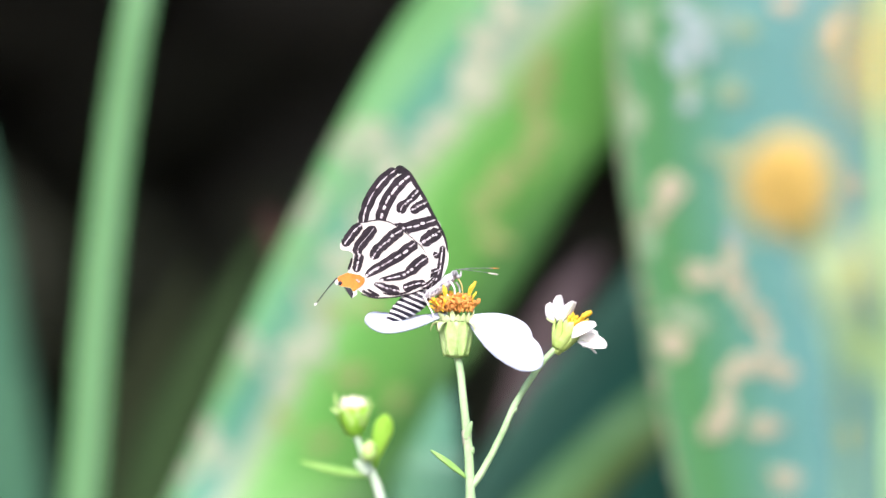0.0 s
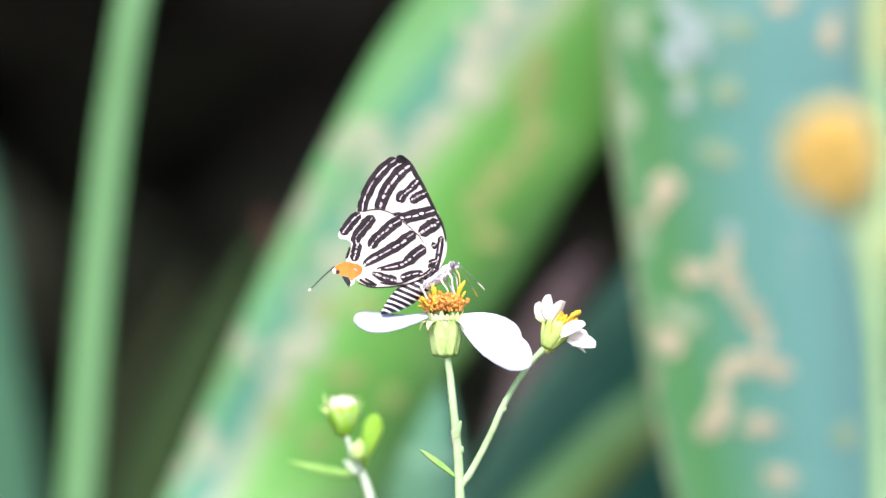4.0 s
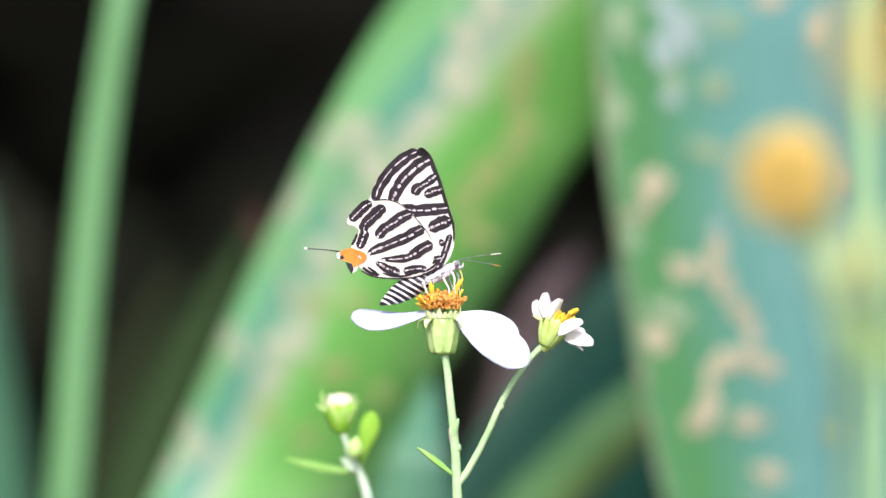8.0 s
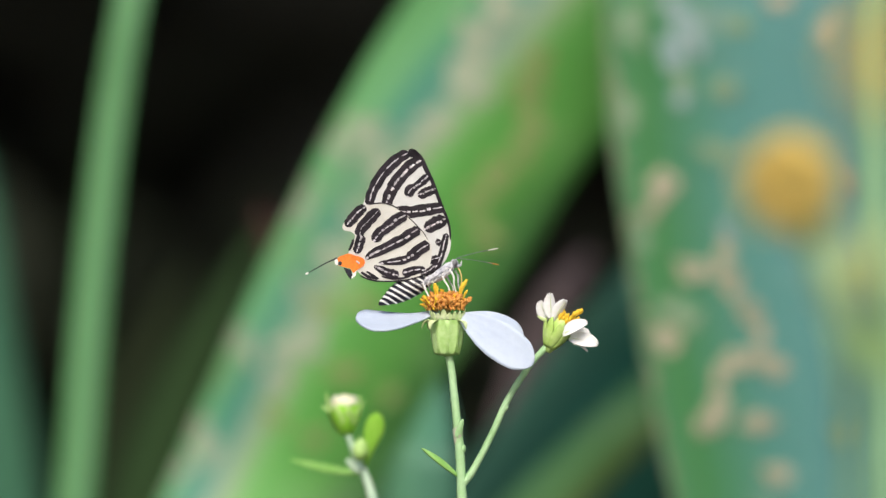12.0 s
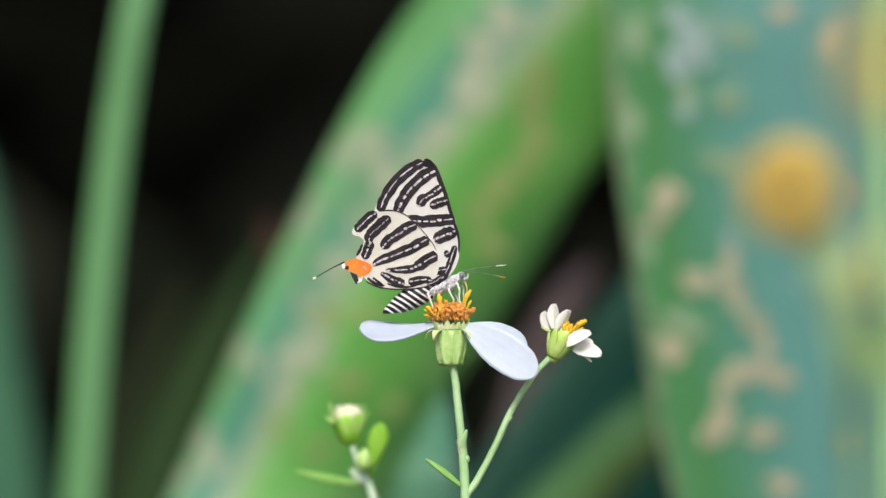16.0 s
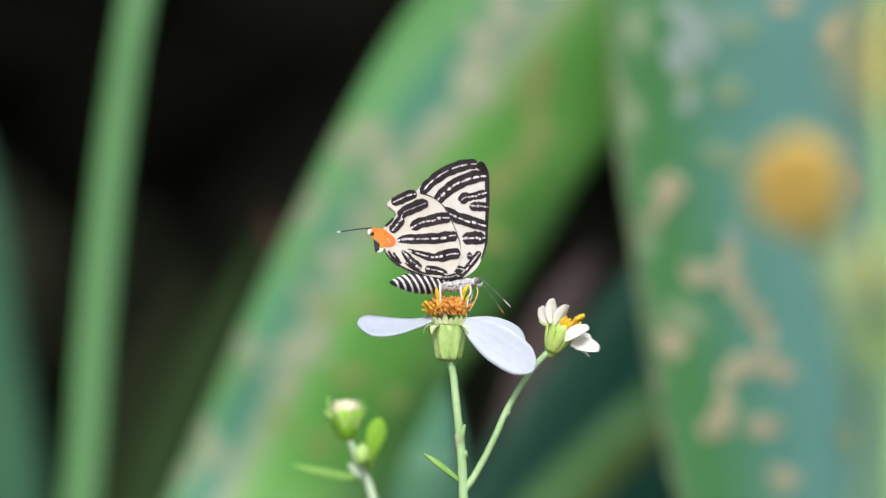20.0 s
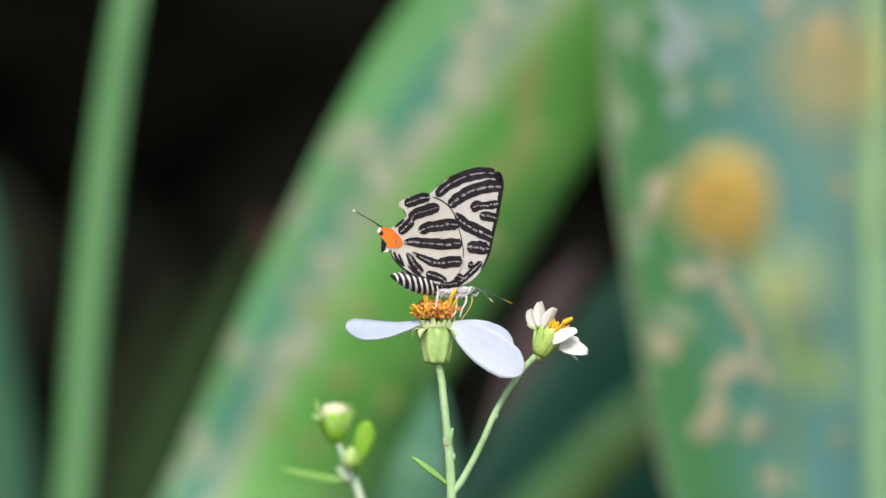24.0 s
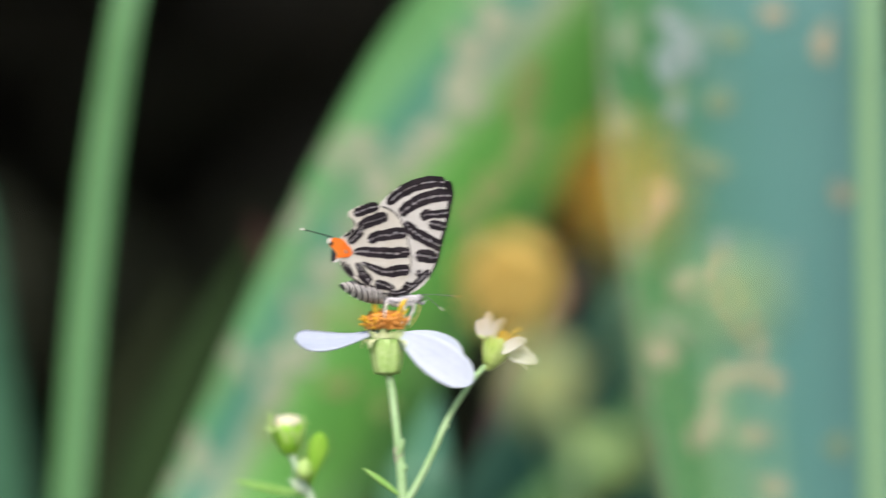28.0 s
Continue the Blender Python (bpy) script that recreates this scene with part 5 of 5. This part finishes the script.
    walk(butterfly, [
        (0, perched(-0.90, 595.21, -10.9, -3.0, -3.0)),
        (0.5, perched(-1.22, 594.10, -11.2, -3.0, -3.0)),
        (1, perched(-0.98, 593.77, -10.5, -3.0, -3.0)),
        (1.5, perched(-0.57, 594.40, -8.5, -3.0, -3.0)),
        (2, perched(-0.02, 594.16, -6.3, -3.0, -3.0)),
        (2.5, perched(-0.22, 595.47, -7.3, -3.0, -3.0)),
        (3, perched(0.29, 595.56, -6.0, -3.0, -3.0)),
        (3.5, perched(-0.85, 595.94, -11.8, -3.0, -3.0)),
        (5.5, perched(0.70, 596.33, 1.0, 0.0, 0.0)),
        (6, perched(0.88, 596.32, 0.3, 0.0, 0.0)),
        (6.5, perched(1.07, 596.23, 1.2, 0.0, 0.0)),
        (7, perched(1.13, 596.07, 1.1, 0.0, 0.0)),
        (7.5, perched(1.01, 596.27, -0.6, 0.0, 0.0)),
        (8, perched(0.98, 595.94, -2.8, 0.0, 0.0)),
        (8.5, perched(0.50, 596.16, -2.2, 0.0, 0.0)),
        (9, perched(0.34, 595.97, -3.0, 0.0, 0.0)),
        (9.5, perched(0.26, 595.97, -2.2, 0.0, 0.0)),
        (10, perched(0.14, 595.72, -1.5, 0.0, 0.0)),
        (10.5, perched(-0.06, 595.84, -2.2, 0.0, 0.0)),
        (11, perched(0.11, 595.78, -0.6, 0.0, 0.0)),
        (11.5, perched(0.17, 596.09, -1.9, 0.0, 0.0)),
        (12, perched(-0.20, 596.16, -6.6, 0.0, 0.0)),
        (12.5, perched(0.14, 595.88, -2.7, 0.0, 0.0)),
        (14.5, perched(0.01, 595.97, -0.9, 0.0, 0.0)),
        (15, perched(-0.20, 595.70, -1.7, 0.0, 0.0)),
        (15.5, perched(-0.16, 595.83, -1.6, 0.0, 0.0)),
        (16, perched(-0.04, 596.05, -2.4, 0.0, 0.0)),
        (16.5, perched(0.17, 595.99, -6.1, 0.0, 0.0)),
        (17, perched(0.05, 596.30, -7.6, 0.0, 0.0)),
        (17.5, perched(0.07, 596.33, -5.8, 0.0, 0.0)),
        (18, perched(0.15, 596.24, -4.4, -2.0, 1.0)),
        (18.5, perched(0.57, 595.96, 4.3, -4.1, 2.1)),
        (19, perched(0.97, 595.84, 8.8, -8.4, 4.1)),
        (19.5, perched(1.03, 595.48, 12.4, -11.1, 6.0)),
        (20, perched(1.09, 595.17, 16.0, -13.2, 7.7)),
        (20.5, perched(0.93, 594.89, 16.3, -12.9, 9.4)),
        (21, perched(1.21, 594.70, 16.1, -11.8, 11.1)),
        (21.5, perched(1.65, 594.30, 20.3, -10.2, 12.3)),
        (23.5, perched(2.08, 594.62, 24.2, -4.0, 20.0)),
        (24, perched(1.57, 594.39, 23.8, -3.9, 20.2)),
        (24.5, perched(2.42, 594.25, 26.7, -3.7, 20.4)),
        (25, perched(2.13, 594.46, 23.9, -3.6, 20.6)),
        (25.5, perched(0.57, 593.90, 24.4, -3.4, 20.9)),
        (26, perched(0.29, 593.92, 23.3, -3.3, 21.1)),
        (26.5, perched(0.77, 594.54, 23.3, -3.1, 21.3)),
        (27, perched(1.12, 594.15, 22.8, -3.0, 21.5)),
        (27.5, perched(-2.16, 594.26, 20.8, -3.5, 23.2)),
        (27.6, perched(-1.80, 594.29, 21.3, -3.6, 23.6)),
        (27.7, perched(-1.50, 594.31, 21.7, -3.7, 23.9)),
        (27.8, perched(-2.01, 594.33, 22.2, -3.8, 24.3)),
        (27.9, perched(-2.78, 594.36, 22.6, -3.9, 24.6)),
        (28, perched(-4.33, 594.38, 23.1, -4.0, 25.0)),
    ])
    for wing in forewings:
        walk(wing, [
            (0, rocked(-2.2)),
            (3.5, rocked(-2.2)),
            (5.5, rocked(0.0)),
            (17.5, rocked(0.0)),
            (18.5, rocked(-0.3)),
            (19, rocked(-0.2)),
            (19.5, rocked(0.5)),
            (20, rocked(1.2)),
            (20.5, rocked(1.0)),
            (21, rocked(1.2)),
            (21.5, rocked(2.0)),
            (23.5, rocked(2.6)),
            (27, rocked(2.7)),
            (28, rocked(4.6)),
        ])
    walk(front_plant, [
        (0, swayed(FRONT_BASE, -1.17, -0.15)),
        (0.4, swayed(FRONT_BASE, 4.45, 0.97)),
        (0.8, swayed(FRONT_BASE, 4.24, 0.85)),
        (1, swayed(FRONT_BASE, 1.73, 0.14)),
        (1.2, swayed(FRONT_BASE, 1.49, 0.74)),
        (1.6, swayed(FRONT_BASE, 3.90, 1.05)),
        (2, swayed(FRONT_BASE, 0.14, 0.29)),
        (2.4, swayed(FRONT_BASE, 4.28, 1.26)),
        (2.8, swayed(FRONT_BASE, 0.71, 0.70)),
        (3, swayed(FRONT_BASE, 0.03, 0.16)),
        (3.2, swayed(FRONT_BASE, 2.36, 1.25)),
        (3.5, swayed(FRONT_BASE, 3.69, 2.30)),
        (5.5, swayed(FRONT_BASE, -0.18, 1.05)),
        (6.1, swayed(FRONT_BASE, -0.14, 0.53)),
        (7, swayed(FRONT_BASE, 0.24, 0.24)),
        (7.3, swayed(FRONT_BASE, -0.33, 0.20)),
        (8, swayed(FRONT_BASE, 0.31, 0.04)),
        (9, swayed(FRONT_BASE, 0.39, -0.18)),
        (10, swayed(FRONT_BASE, 0.55, -0.30)),
        (11, swayed(FRONT_BASE, -0.19, -0.15)),
        (12, swayed(FRONT_BASE, -0.29, -0.34)),
        (14.5, swayed(FRONT_BASE, -0.52, 0.06)),
        (16, swayed(FRONT_BASE, -0.56, 0.11)),
        (17, swayed(FRONT_BASE, -0.77, 0.29)),
        (18, swayed(FRONT_BASE, 0.40, 0.16)),
        (19, swayed(FRONT_BASE, -0.10, -0.17)),
        (20, swayed(FRONT_BASE, -0.04, -0.10)),
        (21, swayed(FRONT_BASE, -0.10, -0.15)),
        (21.5, swayed(FRONT_BASE, -0.25, -0.32)),
        (23.5, swayed(FRONT_BASE, -2.94, -0.08)),
        (24, swayed(FRONT_BASE, -5.53, -1.29)),
        (24.4, swayed(FRONT_BASE, -3.90, -0.84)),
        (24.7, swayed(FRONT_BASE, -5.07, -0.74)),
        (25, swayed(FRONT_BASE, -5.18, -1.16)),
        (25.3, swayed(FRONT_BASE, -7.87, -1.64)),
        (25.6, swayed(FRONT_BASE, -11.46, -3.31)),
        (25.9, swayed(FRONT_BASE, -14.45, -4.18)),
        (26, swayed(FRONT_BASE, -17.40, -4.57)),
        (26.2, swayed(FRONT_BASE, -23.95, -8.14)),
        (26.4, swayed(FRONT_BASE, -20.59, -7.01)),
        (26.6, swayed(FRONT_BASE, -12.82, -3.49)),
        (26.8, swayed(FRONT_BASE, -11.08, -2.91)),
        (27, swayed(FRONT_BASE, -16.37, -6.03)),
        (27.1, swayed(FRONT_BASE, -20.08, -6.81)),
        (27.4, swayed(FRONT_BASE, -20.71, -6.42)),
        (27.5, swayed(FRONT_BASE, -17.04, -5.00)),
        (27.6, swayed(FRONT_BASE, -17.20, -4.91)),
        (27.7, swayed(FRONT_BASE, -17.70, -6.07)),
        (27.8, swayed(FRONT_BASE, -19.76, -6.89)),
        (27.9, swayed(FRONT_BASE, -22.82, -7.10)),
        (28, swayed(FRONT_BASE, -23.18, -6.65)),
    ])
    walk(near_plant, [
        (0, swayed(NEAR_BASE, -0.76, 0.13)),
        (0.4, swayed(NEAR_BASE, 3.29, 0.88)),
        (0.8, swayed(NEAR_BASE, 3.14, 0.79)),
        (1.2, swayed(NEAR_BASE, 1.16, 0.75)),
        (1.6, swayed(NEAR_BASE, 2.89, 0.94)),
        (2, swayed(NEAR_BASE, 0.18, 0.43)),
        (2.4, swayed(NEAR_BASE, 3.17, 1.09)),
        (2.8, swayed(NEAR_BASE, 0.59, 0.72)),
        (3.2, swayed(NEAR_BASE, 1.78, 1.10)),
        (3.5, swayed(NEAR_BASE, 2.74, 1.85)),
        (5.5, swayed(NEAR_BASE, -0.05, 0.99)),
        (6.1, swayed(NEAR_BASE, -0.02, 0.61)),
        (7, swayed(NEAR_BASE, 0.26, 0.40)),
        (7.3, swayed(NEAR_BASE, -0.15, 0.38)),
        (8, swayed(NEAR_BASE, 0.30, 0.25)),
        (9, swayed(NEAR_BASE, 0.36, 0.09)),
        (10, swayed(NEAR_BASE, -0.05, -0.10)),
        (11, swayed(NEAR_BASE, -0.05, 0.12)),
        (12, swayed(NEAR_BASE, -0.12, -0.02)),
        (14.5, swayed(NEAR_BASE, -0.29, 0.28)),
        (16, swayed(NEAR_BASE, -0.32, 0.31)),
        (17, swayed(NEAR_BASE, -0.47, 0.44)),
        (18, swayed(NEAR_BASE, -0.06, 0.34)),
        (19, swayed(NEAR_BASE, 0.01, 0.10)),
        (20, swayed(NEAR_BASE, 0.05, 0.16)),
        (21, swayed(NEAR_BASE, 0.01, 0.12)),
        (21.5, swayed(NEAR_BASE, -0.10, -0.00)),
        (23.5, swayed(NEAR_BASE, -1.86, -0.04)),
        (24, swayed(NEAR_BASE, -3.43, -0.41)),
        (24.5, swayed(NEAR_BASE, -2.40, -0.21)),
        (25, swayed(NEAR_BASE, -2.88, -0.39)),
        (25.5, swayed(NEAR_BASE, -6.81, -1.88)),
        (26, swayed(NEAR_BASE, -10.72, -4.50)),
        (26.2, swayed(NEAR_BASE, -18.45, -6.85)),
        (26.5, swayed(NEAR_BASE, -10.52, -3.84)),
        (26.8, swayed(NEAR_BASE, -9.47, -3.19)),
        (27, swayed(NEAR_BASE, -12.72, -3.23)),
        (27.5, swayed(NEAR_BASE, -10.99, -4.27)),
        (27.8, swayed(NEAR_BASE, -11.59, -4.49)),
        (28, swayed(NEAR_BASE, -15.75, -6.42)),
    ])
    walk(antenna_near, [
        (0, hinged(antenna_near, 17)),
        (0.5, hinged(antenna_near, 24)),
        (1, hinged(antenna_near, 32)),
        (1.5, hinged(antenna_near, 59)),
        (2, hinged(antenna_near, 50)),
        (2.5, hinged(antenna_near, 62)),
        (3, hinged(antenna_near, 48)),
        (3.5, hinged(antenna_near, 60)),
        (5.5, hinged(antenna_near, -10)),
        (6, hinged(antenna_near, -17)),
        (7, hinged(antenna_near, -17)),
        (8, hinged(antenna_near, -7)),
        (9, hinged(antenna_near, -6)),
        (10, hinged(antenna_near, -3)),
        (11, hinged(antenna_near, -2)),
        (12, hinged(antenna_near, -8)),
        (12.5, hinged(antenna_near, -10)),
        (14.5, hinged(antenna_near, -6)),
        (15, hinged(antenna_near, -7)),
        (16, hinged(antenna_near, -7)),
        (17, hinged(antenna_near, -2)),
        (17.5, hinged(antenna_near, 36)),
        (18, hinged(antenna_near, 36)),
        (18.5, hinged(antenna_near, 61)),
        (19, hinged(antenna_near, 40)),
        (20, hinged(antenna_near, 26)),
        (21, hinged(antenna_near, 39)),
        (21.5, hinged(antenna_near, 24)),
        (23.5, hinged(antenna_near, 43, 72)),
        (24, hinged(antenna_near, 48, 72)),
        (25, hinged(antenna_near, 50, 72)),
        (26, hinged(antenna_near, 50, 72)),
        (27, hinged(antenna_near, 50, 72)),
        (28, hinged(antenna_near, 42, 72)),
    ])
    walk(antenna_far, [
        (0, hinged(antenna_far, 8)),
        (0.5, hinged(antenna_far, 12)),
        (1, hinged(antenna_far, 14)),
        (1.5, hinged(antenna_far, 58)),
        (2, hinged(antenna_far, 32)),
        (2.5, hinged(antenna_far, 68)),
        (3, hinged(antenna_far, 52)),
        (3.5, hinged(antenna_far, 71)),
        (5.5, hinged(antenna_far, 17)),
        (6, hinged(antenna_far, 6)),
        (7, hinged(antenna_far, 3)),
        (8, hinged(antenna_far, 10)),
        (9, hinged(antenna_far, 22)),
        (10, hinged(antenna_far, 63)),
        (11, hinged(antenna_far, 38)),
        (12, hinged(antenna_far, 14)),
        (12.5, hinged(antenna_far, 12)),
        (14.5, hinged(antenna_far, 12)),
        (15, hinged(antenna_far, 11)),
        (16, hinged(antenna_far, 10)),
        (17, hinged(antenna_far, 22)),
        (17.5, hinged(antenna_far, 51)),
        (18, hinged(antenna_far, 57)),
        (18.5, hinged(antenna_far, 65)),
        (19, hinged(antenna_far, 54)),
        (20, hinged(antenna_far, 34)),
        (21, hinged(antenna_far, 35)),
        (21.5, hinged(antenna_far, 24)),
        (23.5, hinged(antenna_far, -1, 18)),
        (24, hinged(antenna_far, -2, 18)),
        (24.5, hinged(antenna_far, -4, 18)),
        (25, hinged(antenna_far, -6, 18)),
        (25.5, hinged(antenna_far, -5, 18)),
        (26, hinged(antenna_far, 21, 18)),
        (26.5, hinged(antenna_far, 43, 18)),
        (27, hinged(antenna_far, 6, 18)),
        (28, hinged(antenna_far, -22, 18)),
    ])
    walk(wing_tail, [
        (0, hinged(wing_tail, -39)),
        (1, hinged(wing_tail, -32)),
        (2, hinged(wing_tail, -29)),
        (3, hinged(wing_tail, -52)),
        (3.5, hinged(wing_tail, -34)),
        (5.5, hinged(wing_tail, -31)),
        (6, hinged(wing_tail, -35)),
        (6.5, hinged(wing_tail, -20)),
        (7, hinged(wing_tail, -4)),
        (8, hinged(wing_tail, 9)),
        (9, hinged(wing_tail, 7)),
        (10, hinged(wing_tail, -4)),
        (11, hinged(wing_tail, -9)),
        (12, hinged(wing_tail, -20)),
        (12.5, hinged(wing_tail, -18)),
        (14.5, hinged(wing_tail, -10)),
        (15, hinged(wing_tail, -19)),
        (16, hinged(wing_tail, -25)),
        (16.5, hinged(wing_tail, -24)),
        (17, hinged(wing_tail, -37)),
        (17.5, hinged(wing_tail, -24)),
        (18, hinged(wing_tail, -18)),
        (18.5, hinged(wing_tail, -17)),
        (19, hinged(wing_tail, -18)),
        (20, hinged(wing_tail, -24)),
        (21, hinged(wing_tail, -26)),
        (21.5, hinged(wing_tail, -26)),
        (23.5, hinged(wing_tail, 3)),
        (24, hinged(wing_tail, 6)),
        (24.5, hinged(wing_tail, 33)),
        (25, hinged(wing_tail, -6)),
        (25.5, hinged(wing_tail, -7)),
        (26, hinged(wing_tail, -6)),
        (27, hinged(wing_tail, -4)),
        (28, hinged(wing_tail, -8)),
    ])
    walk(abdomen, [
        (0, hinged(abdomen, 4)),
        (3.5, hinged(abdomen, 4)),
        (5.5, hinged(abdomen, 1)),
        (8, hinged(abdomen, 3)),
        (11, hinged(abdomen, 2)),
        (12, hinged(abdomen, 7)),
        (12.5, hinged(abdomen, 4)),
        (14.5, hinged(abdomen, 3)),
        (16, hinged(abdomen, 6)),
        (17, hinged(abdomen, 9)),
        (18, hinged(abdomen, 6)),
        (19, hinged(abdomen, 10)),
        (20, hinged(abdomen, 13)),
        (21.5, hinged(abdomen, 15)),
        (23.5, hinged(abdomen, 19)),
        (28, hinged(abdomen, 19)),
    ])

motions()
